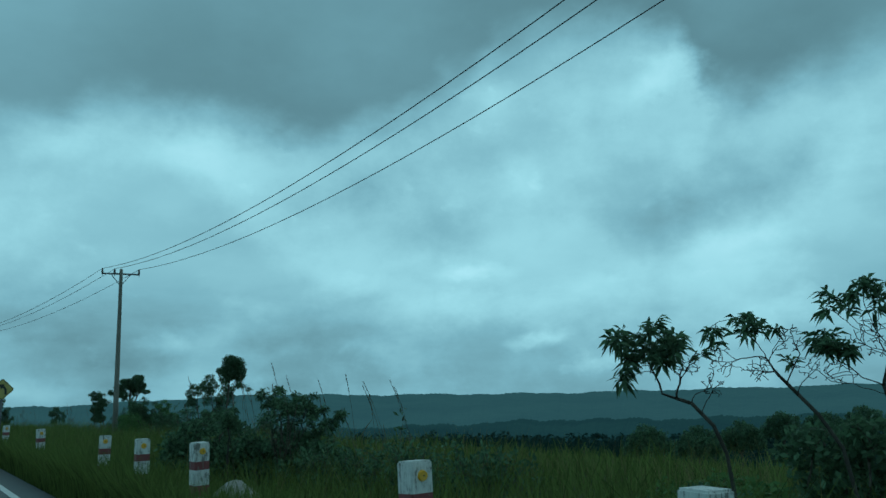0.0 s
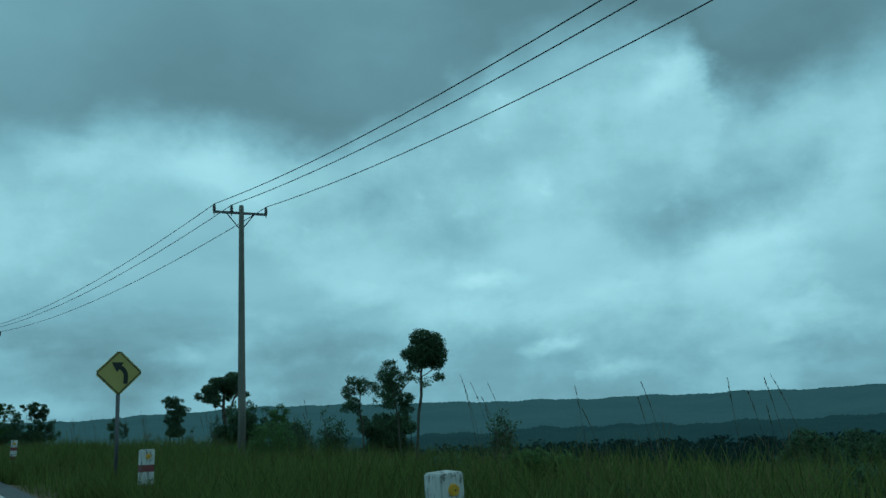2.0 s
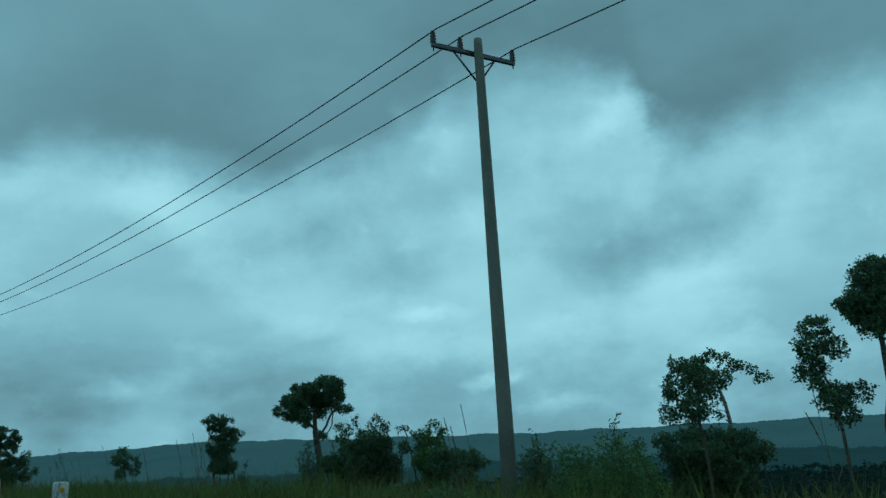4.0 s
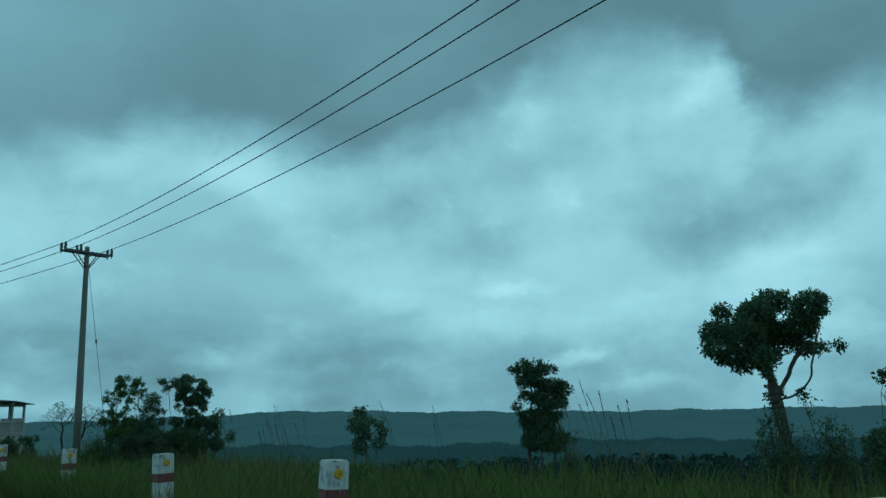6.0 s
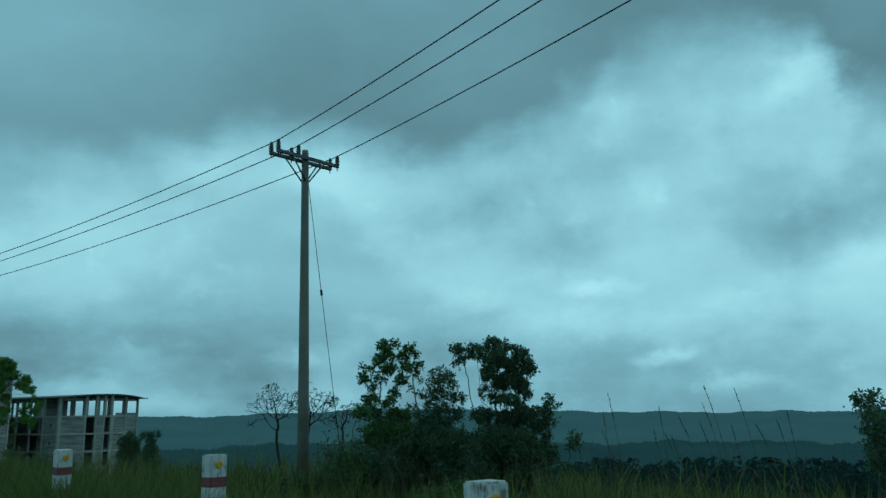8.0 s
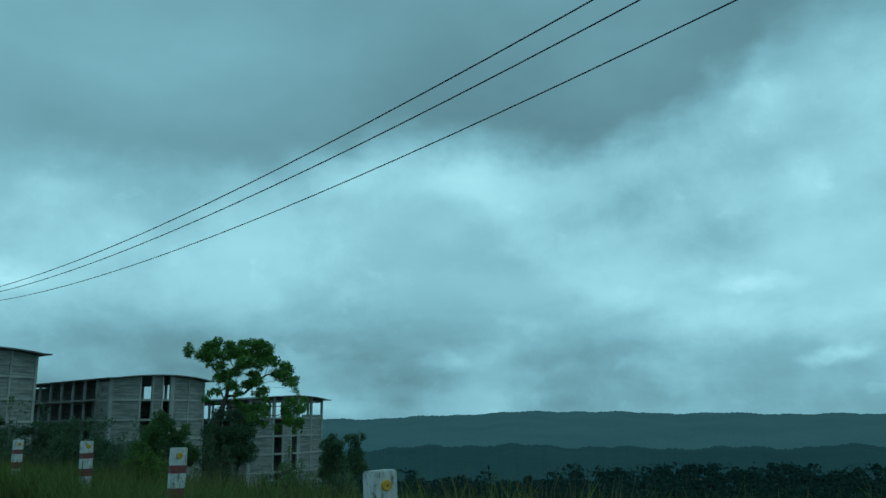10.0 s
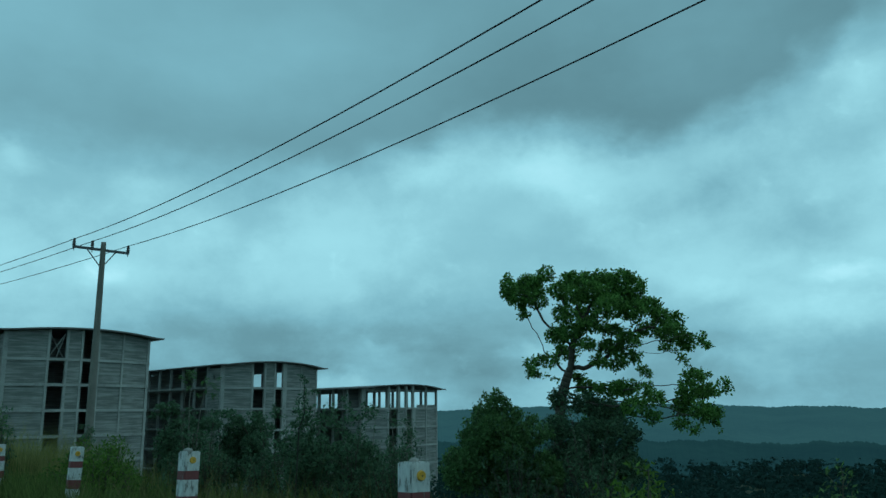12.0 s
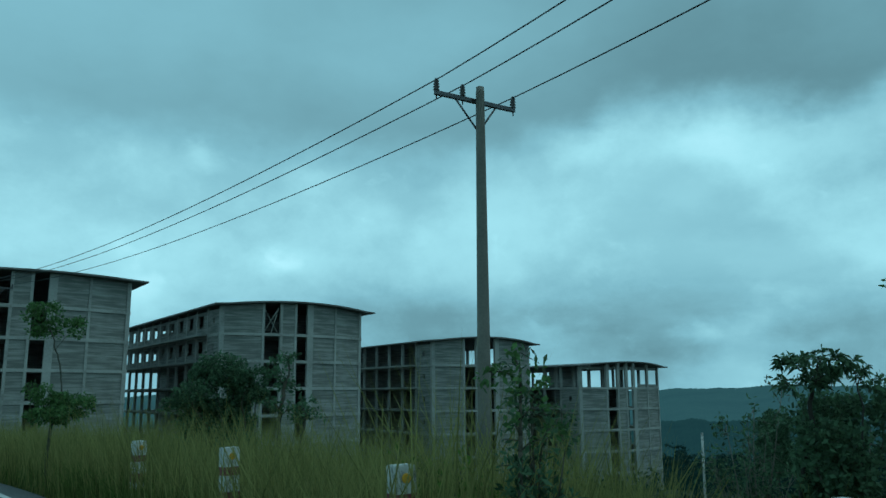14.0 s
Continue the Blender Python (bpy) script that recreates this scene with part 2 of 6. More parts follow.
POLE_CONCRETE = material("spun_concrete", (0.20, 0.185, 0.16), 0.8, 0.3, 0.9, 25, 0.2, second=(0.13, 0.12, 0.10))
REFLECTOR = material("amber_reflector", (0.75, 0.36, 0.02), 0.35, 0.2, 14, 60, 0.1, spec=0.6)
STEEL = material("galvanised_steel", (0.12, 0.12, 0.125), 0.5, 0.2, 5, 40, 0.1, metal=0.7)
INSULATOR = material("brown_porcelain", (0.035, 0.022, 0.018), 0.3, 0.2, 10, 40, 0.0, spec=0.6)
WIRE = material("aluminium_wire", (0.02, 0.02, 0.022), 0.5, 0.2, 3, 20, 0.0, metal=0.4)
SIGN_YELLOW = material("sign_yellow", (0.46, 0.36, 0.10), 0.45, 0.12, 3, 30, 0.05, spec=0.5)
SIGN_BLACK = material("sign_black", (0.03, 0.03, 0.028), 0.5, 0.2, 3, 30, 0.0)
BARK = material("bark", (0.10, 0.085, 0.065), 0.95, 0.4, 6, 40, 0.6)
DARK_BARK = material("dark_bark", (0.05, 0.043, 0.035), 0.95, 0.4, 6, 40, 0.6)
PALE_BARK = material("pale_bark", (0.20, 0.18, 0.15), 0.95, 0.35, 6, 40, 0.5)
ROOF = material("roof_sheet", (0.16, 0.155, 0.15), 0.7, 0.3, 0.5, 6, 0.2)
INFILL = None


def post_paint(name, base, bare, amount):
    """Old paint, flaked and streaked down the post so that the grey cement shows."""
    m = bpy.data.materials.new(name)
    m.use_nodes = True
    nt = m.node_tree
    b = nt.nodes["Principled BSDF"]
    b.inputs["Roughness"].default_value = 0.75
    tc = nt.nodes.new("ShaderNodeTexCoord")
    oi = nt.nodes.new("ShaderNodeObjectInfo")
    shift = nt.nodes.new("ShaderNodeVectorMath")
    nt.links.new(tc.outputs["Object"], shift.inputs[0])
    nt.links.new(mathn(nt, "MULTIPLY", oi.outputs["Random"], 40.0), shift.inputs[1])
    mp = nt.nodes.new("ShaderNodeMapping")
    mp.inputs["Scale"].default_value = (1, 1, 0.16)
    nt.links.new(shift.outputs[0], mp.inputs[0])
    runs = nt.nodes.new("ShaderNodeTexNoise")
    runs.inputs["Scale"].default_value, runs.inputs["Detail"].default_value, runs.inputs["Roughness"].default_value = 38.0, 5, 0.65
    nt.links.new(mp.outputs[0], runs.inputs["Vector"])
    flakes = nt.nodes.new("ShaderNodeTexNoise")
    flakes.inputs["Scale"].default_value, flakes.inputs["Detail"].default_value, flakes.inputs["Roughness"].default_value = 11.0, 6, 0.7
    nt.links.new(shift.outputs[0], flakes.inputs["Vector"])
    f = mathn(nt, "ADD", mathn(nt, "MULTIPLY", runs.outputs[0], 0.55), mathn(nt, "MULTIPLY", flakes.outputs[0], 0.45))
    ramp = nt.nodes.new("ShaderNodeValToRGB")
    ramp.color_ramp.elements[0].position, ramp.color_ramp.elements[0].color = amount - 0.05, (*bare, 1)
    ramp.color_ramp.elements[1].position, ramp.color_ramp.elements[1].color = 0.68, (*(min(1, c * 1.1) for c in base), 1)
    e = ramp.color_ramp.elements.new(amount)
    e.color = (*(c * 0.8 for c in base), 1)
    nt.links.new(f, ramp.inputs[0])
    nt.links.new(ramp.outputs[0], b.inputs["Base Color"])
    bp = nt.nodes.new("ShaderNodeBump")
    bp.inputs["Strength"].default_value, bp.inputs["Distance"].default_value = 0.5, 0.004
    nt.links.new(f, bp.inputs["Height"])
    nt.links.new(bp.outputs[0], b.inputs["Normal"])
    return m


WHITE_PAINT = post_paint("flaked_white_paint", (0.66, 0.66, 0.63), (0.2, 0.19, 0.17), 0.47)
RED_PAINT = post_paint("faded_red_paint", (0.24, 0.06, 0.06), (0.22, 0.16, 0.14), 0.43)
LEAF_DARK = leaf_material("dark_glossy_leaf", (0.09, 0.160, 0.088), 0.55)
LEAF_GREEN = leaf_material("fresh_green_leaf", (0.12, 0.25, 0.06), 0.6)
LEAF_MID = leaf_material("mid_green_leaf", (0.10, 0.19, 0.068))
LEAF_FRESH = leaf_material("yellow_green_leaf", (0.10, 0.18, 0.035))
GRASS_GREEN = leaf_material("green_grass", (0.115, 0.152, 0.042), 0.5, 0.7)
GRASS_PALE = leaf_material("seeding_grass", (0.26, 0.25, 0.09), 0.4, 0.8)
GRASS_DRY = leaf_material("dry_grass", (0.20, 0.17, 0.075), 0.4, 0.8)
PLUME = leaf_material("grass_plume", (0.16, 0.125, 0.085), 0.3, 0.9)
# valley woods: blue haze of the distance is mixed into the leaf colour
HAZED_FOREST = leaf_material("hazed_valley_forest", (0.020, 0.052, 0.044), 0.2, 0.9)


def block_material():
    """Grey block walling with pale ragged mortar courses."""
    m = bpy.data.materials.new("grey_block_wall")
    m.use_nodes = True
    nt = m.node_tree
    b = nt.nodes["Principled BSDF"]
    b.inputs["Roughness"].default_value = 0.92
    b.inputs["Specular IOR Level"].default_value = 0.15
    tc = nt.nodes.new("ShaderNodeTexCoord")
    mp = nt.nodes.new("ShaderNodeMapping")
    nt.links.new(tc.outputs["Object"], mp.inputs[0])
    n1 = nt.nodes.new("ShaderNodeTexNoise")
    n1.inputs["Scale"].default_value, n1.inputs["Detail"].default_value = 0.6, 5
    nt.links.new(mp.outputs[0], n1.inputs[0])
    # courses: long ragged pale lines a block high
    mp2 = nt.nodes.new("ShaderNodeMapping")
    mp2.inputs["Scale"].default_value = (0.3, 0.3, 4.6)
    nt.links.new(tc.outputs["Object"], mp2.inputs[0])
    n2 = nt.nodes.new("ShaderNodeTexNoise")
    n2.inputs["Scale"].default_value, n2.inputs["Detail"].default_value, n2.inputs["Roughness"].default_value = 1.0, 4, 0.6
    nt.links.new(mp2.outputs[0], n2.inputs[0])
    ramp = nt.nodes.new("ShaderNodeValToRGB")
    ramp.color_ramp.elements[0].position, ramp.color_ramp.elements[0].color = 0.42, (0.20, 0.20, 0.185, 1)
    ramp.color_ramp.elements[1].position, ramp.color_ramp.elements[1].color = 0.68, (0.42, 0.415, 0.385, 1)
    nt.links.new(mathn(nt, "ADD", mathn(nt, "MULTIPLY", n2.outputs[0], 0.8), mathn(nt, "MULTIPLY", n1.outputs[0], 0.2)), ramp.inputs[0])
    nt.links.new(ramp.outputs[0], b.inputs["Base Color"])
    return m


INFILL = block_material()
FRAME_CONCRETE = material("building_concrete", (0.38, 0.375, 0.35), 0.9, 0.25, 0.35, 5, 0.2, second=(0.24, 0.235, 0.215))


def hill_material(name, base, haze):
    """Far wooded slopes; the blue of damp air is painted on as emission."""
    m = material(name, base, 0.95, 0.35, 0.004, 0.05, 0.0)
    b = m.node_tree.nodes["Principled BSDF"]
    # haze: a glow given off by the slope itself, no air is modelled
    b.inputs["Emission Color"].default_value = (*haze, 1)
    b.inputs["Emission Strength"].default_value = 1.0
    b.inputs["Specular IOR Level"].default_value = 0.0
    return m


HILL = hill_material("far_hill_haze_glow", (0.03, 0.045, 0.03), (0.015, 0.060, 0.078))
VALLEY = hill_material("far_valley_haze_glow", (0.022, 0.04, 0.028), (0.005, 0.026, 0.036))

# ---- helpers for building ----
def mesh_ob(name, verts, faces, mat, parent=None, smooth=False):
    me = bpy.data.meshes.new(name)
    me.from_pydata([tuple(v) for v in verts], [], faces)
    me.materials.append(mat)
    if smooth:
        for p in me.polygons:
            p.use_smooth = True
    ob = new(name, me)
    if parent:
        ob.parent = parent
    return ob


def quick_mesh(name, verts, quads, mat, parent=None):
    """verts (n, 3), quads (m, 4) or tris (m, 3) as arrays."""
    me = bpy.data.meshes.new(name)
    k = quads.shape[1]
    me.vertices.add(len(verts))
    me.vertices.foreach_set("co", verts.astype(np.float32).ravel())
    me.loops.add(quads.size)
    me.loops.foreach_set("vertex_index", quads.astype(np.int32).ravel())
    me.polygons.add(len(quads))
    me.polygons.foreach_set("loop_start", np.arange(0, quads.size, k, dtype=np.int32))
    me.update(calc_edges=True)
    me.validate()
    me.materials.append(mat)
    ob = new(name, me)
    if parent:
        ob.parent = parent
    return ob


def part(name, bm, mat, parent, label=""):
    me = bpy.data.meshes.new(name)
    bm.to_mesh(me)
    bm.free()
    me.materials.append(mat)
    ob = new(name, me)
    ob.parent = parent
    if label:
        tagged(ob, label)
    return ob


def box(bm, x0, x1, y0, y1, z0, z1, bevel=0.0):
    vs = [bm.verts.new((x, y, z)) for z in (z0, z1) for y in (y0, y1) for x in (x0, x1)]
    fs = [bm.faces.new([vs[i] for i in f]) for f in ((0, 2, 3, 1), (4, 5, 7, 6), (0, 1, 5, 4), (2, 6, 7, 3), (0, 4, 6, 2), (1, 3, 7, 5))]
    if bevel:
        edges = list({e for f in fs for e in f.edges})
        bmesh.ops.bevel(bm, geom=edges, offset=bevel, segments=2, affect="EDGES", profile=0.6)


def tube_arrays(points, radii, sides=6):
    """A tapered tube along points: vertices and quads."""
    P = [Vector(p) for p in points]
    V, Q = [], []
    for i, p in enumerate(P):
        t = (P[min(i + 1, len(P) - 1)] - P[max(i - 1, 0)]).normalized()
        a = t.cross(Vector((0.31, 0.84, 0.13))).normalized()
        b = t.cross(a)
        for k in range(sides):
            an = 2 * math.pi * k / sides
            V.append(p + (a * math.cos(an) + b * math.sin(an)) * radii[i])
    for i in range(len(P) - 1):
        for k in range(sides):
            k2 = (k + 1) % sides
            Q.append((i * sides + k, i * sides + k2, (i + 1) * sides + k2, (i + 1) * sides + k))
    Q.append(tuple(range(sides))[::-1])
    Q.append(tuple(range((len(P) - 1) * sides, len(P) * sides)))
    return V, Q


class Tubes:
    def __init__(self):
        self.v, self.f = [], []

    def add(self, points, radii, sides=6):
        V, Q = tube_arrays(points, radii, sides)
        o = len(self.v)
        self.v += V
        self.f += [tuple(i + o for i in q) for q in Q]

    def make(self, name, mat, parent=None):
        return mesh_ob(name, self.v, self.f, mat, parent, True)


# ---- the road's line and the lie of the land ----
ROAD = [(22.5, -36.5), (6.5, -10.6), (-9.8, 15.3), (-14.7, 23.3), (-19.6, 30.9), (-30.6, 47.7), (-37.5, 57.7), (-41.7, 63.5), (-46.3, 68.8), (-51.3, 73.7), (-58.5, 79.8),
        (-66.4, 85.7), (-72.8, 89.8), (-79.8, 93.4), (-87.0, 96.8), (-96.0, 100.2), (-110.0, 104.0), (-132.0, 106.5), (-160.0, 106.0), (-230.0, 98.0)]
# rise and fall of the road along its length
ROAD_S = (-60, 70, 82, 92, 100, 108, 114, 125, 150, 220)
ROAD_Z = (0.0, 0.0, 0.05, 0.13, 0.14, 0.06, -0.05, -0.3, -0.9, -1.6)


def smooth_line(pts, per=8):
    out = []
    n = len(pts)
    for i in range(n - 1):
        p0, p1, p2, p3 = (np.array(pts[min(max(j, 0), n - 1)][:2], float) for j in (i - 1, i, i + 1, i + 2))
        for k in range(per):
            t = k / per
            out.append(0.5 * (2 * p1 + (p2 - p0) * t + (2 * p0 - 5 * p1 + 4 * p2 - p3) * t * t + (3 * p1 - p0 - 3 * p2 + p3) * t ** 3))
    out.append(np.array(pts[-1][:2], float))
    return np.array(out)


LINE = smooth_line(ROAD)
SEG = np.diff(LINE, axis=0)
SEGL = np.linalg.norm(SEG, axis=1)
CUM = np.r_[0, np.cumsum(SEGL)]
i0 = int(np.argmin(np.linalg.norm(LINE - np.array([-9.8, 15.3]), axis=1)))
CUM = CUM - CUM[i0]
DIRS = SEG / SEGL[:, None]


def along(s, d):
    """The place s metres along the road and d metres to its right."""
    i = int(np.clip(np.searchsorted(CUM, s) - 1, 0, len(SEG) - 1))
    u = DIRS[i]
    p = LINE[i] + u * (s - CUM[i]) + np.array([u[1], -u[0]]) * d
    return float(p[0]), float(p[1])


def beside(X, Y):
    """Metres along the road and to its right (signed), for arrays of places."""
    P = np.stack([np.ravel(X), np.ravel(Y)], 1)
    best = np.full(len(P), 1e9)
    side, where = np.zeros(len(P)), np.zeros(len(P))
    for a, u, l, s0 in zip(LINE[:-1], DIRS, SEGL, CUM[:-1]):
        r = P - a
        k = np.clip(r @ u, 0, l)
        q = r - k[:, None] * u
        dist = np.hypot(q[:, 0], q[:, 1])
        near = dist < best
        best = np.where(near, dist, best)
        side = np.where(near, np.sign(r[:, 0] * u[1] - r[:, 1] * u[0]), side)
        where = np.where(near, s0 + k, where)
    return where.reshape(np.shape(X)), (best * side).reshape(np.shape(X))


def offset_of(X, Y):
    return beside(X, Y)[1]


def road_level(s):
    return np.interp(s, ROAD_S, ROAD_Z)


def waves(X, Y, size, seed):
    """Cheap smooth bumps between -1 and 1."""
    r = np.random.RandomState(seed)
    out = np.zeros(np.shape(X))
    for k in range(7):
        a, ph, f = r.uniform(0, 6.28), r.uniform(0, 6.28), r.uniform(0.6, 1.7) / size
        out = out + np.sin((X * math.cos(a) + Y * math.sin(a)) * f * 6.28 + ph)
    return out / 4.0


def ground_height(X, Y):
    X, Y = np.asarray(X, float), np.asarray(Y, float)
    s, d = beside(X, Y)
    ad = np.where(d > 0, d, -d - 5.0)
    meadow = np.interp(ad, [-20, 2.3, 3.0, 5.0, 12, 18, 30, 60, 110, 160, 300, 500, 900, 5000],
                       [-0.06, -0.06, -0.12, -0.22, -0.35, -1.0, -2.6, -5.5, -11.5, -18, -38, -60, -75, -75])
    steep = np.interp(ad, [-20, 2.3, 3.0, 5.0, 9, 14, 20, 40, 60, 110, 160, 300, 500, 900, 5000],
                      [-0.06, -0.06, -0.12, -0.25, -0.7, -1.8, -3.6, -7.0, -8.0, -13, -19, -38, -60, -75, -75])
    k = np.clip((s - 84) / 14, 0, 1)
    z = meadow * (1 - k) + steep * k
    z = np.where(d > 0, z, np.interp(ad, [-20, 2.3, 3.0, 6, 20, 5000], [-0.06, -0.06, -0.12, -0.2, 0.4, 0.4]))
    z = z + road_level(s) * np.interp(np.abs(d), [0, 15, 60], [1, 1, 0])
    return z + np.where(ad > 2.6, np.clip((ad - 2.6) / 6, 0, 1) * (0.10 * waves(X, Y, 7, 1) + 0.25 * np.clip(ad / 40, 0, 1) * waves(X, Y, 30, 2)), 0)


def height_at(x, y):
    return float(ground_height(np.array([x]), np.array([y]))[0])


# ground: one sheet to the horizon
def build_ground():
    cx, cy = -50.0, 66.0
    radii = np.r_[np.arange(0, 130, 1.6), np.geomspace(130, 4800, 70)]
    angles = np.linspace(0, 2 * math.pi, 321)[:-1]
    R, A = np.meshgrid(radii[1:], angles, indexing="ij")
    X, Y = cx + R * np.cos(A), cy + R * np.sin(A)
    Z = ground_height(X, Y)
    verts = np.stack([X, Y, Z], -1).reshape(-1, 3)
    n, m = R.shape
    i, j = np.meshgrid(np.arange(n - 1), np.arange(m), indexing="ij")
    j2 = (j + 1) % m
    quads = np.stack([i * m + j, (i + 1) * m + j, (i + 1) * m + j2, i * m + j2], -1).reshape(-1, 4)
    ob = quick_mesh("ground", verts, quads, SOIL)
    for p in ob.data.polygons:
        p.use_smooth = True
    # the hub of the sheet
    hub = [(cx, cy, height_at(cx, cy))] + [tuple(v) for v in verts[:m]]
    bm = bmesh.new()
    bm.from_mesh(ob.data)
    ring = list(bm.verts)[:m]
    c = bm.verts.new(hub[0])
    for k in range(m):
        bm.faces.new((c, ring[k], ring[(k + 1) % m]))
    bm.to_mesh(ob.data)
    bm.free()
    tagged(ob, "rough grassy ground falling away into a valley", "ground", kind="structure")


build_ground()


def ribbon(name, d0, d1, z, mat, s0=-55.0, s1=190.0, step=1.0, thick=0.06):
    """A strip that follows the road from d0 to d1 beside its line."""
    S = np.arange(s0, s1, step)
    V, F = [], []
    for s in S:
        for d, zz in ((d0, z - thick), (d0, z), (d1, z), (d1, z - thick)):
            x, y = along(s, d)
            V.append((x, y, zz + float(road_level(s))))
    for i in range(len(S) - 1):
        a, b = i * 4, i * 4 + 4
        for k in range(3):
            F.append((a + k, a + k + 1, b + k + 1, b + k))
    F += [(0, 3, 2, 1), tuple(len(V) - 4 + k for k in range(4))]
    return mesh_ob(name, V, F, mat)


tagged(ribbon("road", -5.2, 2.35, 0.0, ASPHALT), "dark grey asphalt country road curving left", "road", kind="structure")
tagged(ribbon("edge_line", 1.68, 1.81, 0.006, PAINT_LINE, thick=0.005), "worn white painted edge line on the asphalt", "road marking", kind="structure")
tagged(ribbon("centre_line", -1.75, -1.63, 0.006, PAINT_LINE, thick=0.005), "worn white painted centre line on the asphalt", "road marking", kind="structure")

# ---- far distance ----
def build_hills(crest, far, mat, label, seed, drop, rough):
    """A wooded ridge. crest: azimuth and elevation of its top, in degrees."""
    cx, cy = -45.0, 60.0
    A = np.arange(-100, 80.01, 0.1)
    E = np.interp(A, [c[0] for c in crest], [c[1] for c in crest])
    E = np.convolve(np.pad(E, 16, mode="edge"), np.ones(33) / 33, "valid")
    bumps = rough * (0.05 * np.sin(A * 0.9 + 1) + 0.03 * np.sin(A * 2.3 + seed) + np.random.RandomState(seed).uniform(-0.03, 0.03, len(A)))
    top = 1.6 + np.tan(np.radians(E + bumps)) * far
    V, rows = [], [(1.45, -8.0), (1.15, -1.5), (1.0, 0.0), (0.9, -0.24), (0.72, -0.6), (0.5, -1.0)]
    for k, (f, dz) in enumerate(rows):
        wob = 1 + 0.02 * np.sin(A * 0.35 + k)
        x, y = cx + np.sin(np.radians(A)) * far * f * wob, cy + np.cos(np.radians(A)) * far * f * wob
        z = top + (dz if k < 3 else dz * drop) + (3.0 * np.sin(A * 1.3 + k * 2) if k > 2 else 0)
        V += list(zip(x, y, z))
    m = len(A)
    F = [(k * m + j, (k + 1) * m + j, (k + 1) * m + j + 1, k * m + j + 1) for k in range(len(rows) - 1) for j in range(m - 1)]
    tagged(mesh_ob("backdrop", V, F, mat, smooth=True), label, "hill", kind="structure")


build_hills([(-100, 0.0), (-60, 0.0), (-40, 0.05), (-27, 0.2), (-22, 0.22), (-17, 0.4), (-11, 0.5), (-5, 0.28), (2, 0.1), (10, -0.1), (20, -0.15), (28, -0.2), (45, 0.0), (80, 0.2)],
            2600.0, HILL, "long low wooded ridge, its blue haze painted as a glow", 4, 90.0, 1.0)
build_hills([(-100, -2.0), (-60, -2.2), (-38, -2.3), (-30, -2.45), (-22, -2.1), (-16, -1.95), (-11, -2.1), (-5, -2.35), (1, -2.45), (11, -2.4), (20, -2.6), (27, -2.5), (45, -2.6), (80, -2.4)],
            1350.0, VALLEY, "dark wooded rise below the ridge, faint haze glow painted in", 9, 40.0, 2.0)


def build_forest():
    """Tree tops of the valley woods: a crust of many small leafy clumps."""
    r = np.random.RandomState(11)
    n = 12500
    ang = np.radians(r.uniform(-62, 42, n))
    dist = 70 + 1150 * r.uniform(0, 1, n) ** 1.35
    x, y = -45 + np.sin(ang) * dist, 60 + np.cos(ang) * dist
    d = offset_of(x, y)
    keep = (d > 46) & ~((x < -118) & (x > -260) & (y > 105) & (y < 262)) & ~((d < 75) & (r.uniform(0, 1, n) < 0.6))
    x, y, d = x[keep], y[keep], d[keep]
    z = ground_height(x, y)
    size = r.uniform(1.8, 3.4, len(x)) * np.interp(d, [40, 120, 400, 1200], [0.55, 0.9, 1.7, 3.6])
    sheets = []
    # nearer tree tops get more and finer leaf sprays
    for near, k, fine in ((True, 48, 0.53), (False, 12, 1.3)):
        m = (d < 130) == near
        base = np.stack([x[m], y[m], z[m] + size[m] * (0.75 if near else 0.5)], 1)
        sz = size[m][:, None]
        for i in range(k):
            v = r.normal(size=(len(base), 3))
            v /= np.linalg.norm(v, axis=1)[:, None]
            v[:, 2] = np.abs(v[:, 2]) * 1.25 - 0.25
            c = base + v * sz * np.array([1, 1, 0.8]) * r.uniform(0.6, 1.05, (len(base), 1))
            a = np.cross(v + r.normal(size=v.shape) * 0.35, r.normal(size=v.shape))
            a /= np.linalg.norm(a, axis=1)[:, None]
            q = np.cross(a, v)
            w = sz * r.uniform(0.18, 0.36, (len(base), 1)) * fine
            sheets.append(np.stack([c - a * w, c - q * w * 0.7, c + a * w, c + q * w * 0.7], 1))
    verts = np.concatenate(sheets).reshape(-1, 3)
    quads = np.arange(len(verts)).reshape(-1, 4)
    ob = quick_mesh("hazed_valley_forest", verts, quads, HAZED_FOREST)
    tagged(ob, "dense dark green woods covering the valley floor, tinted blue for haze", "forest", kind="stuff")


build_forest()

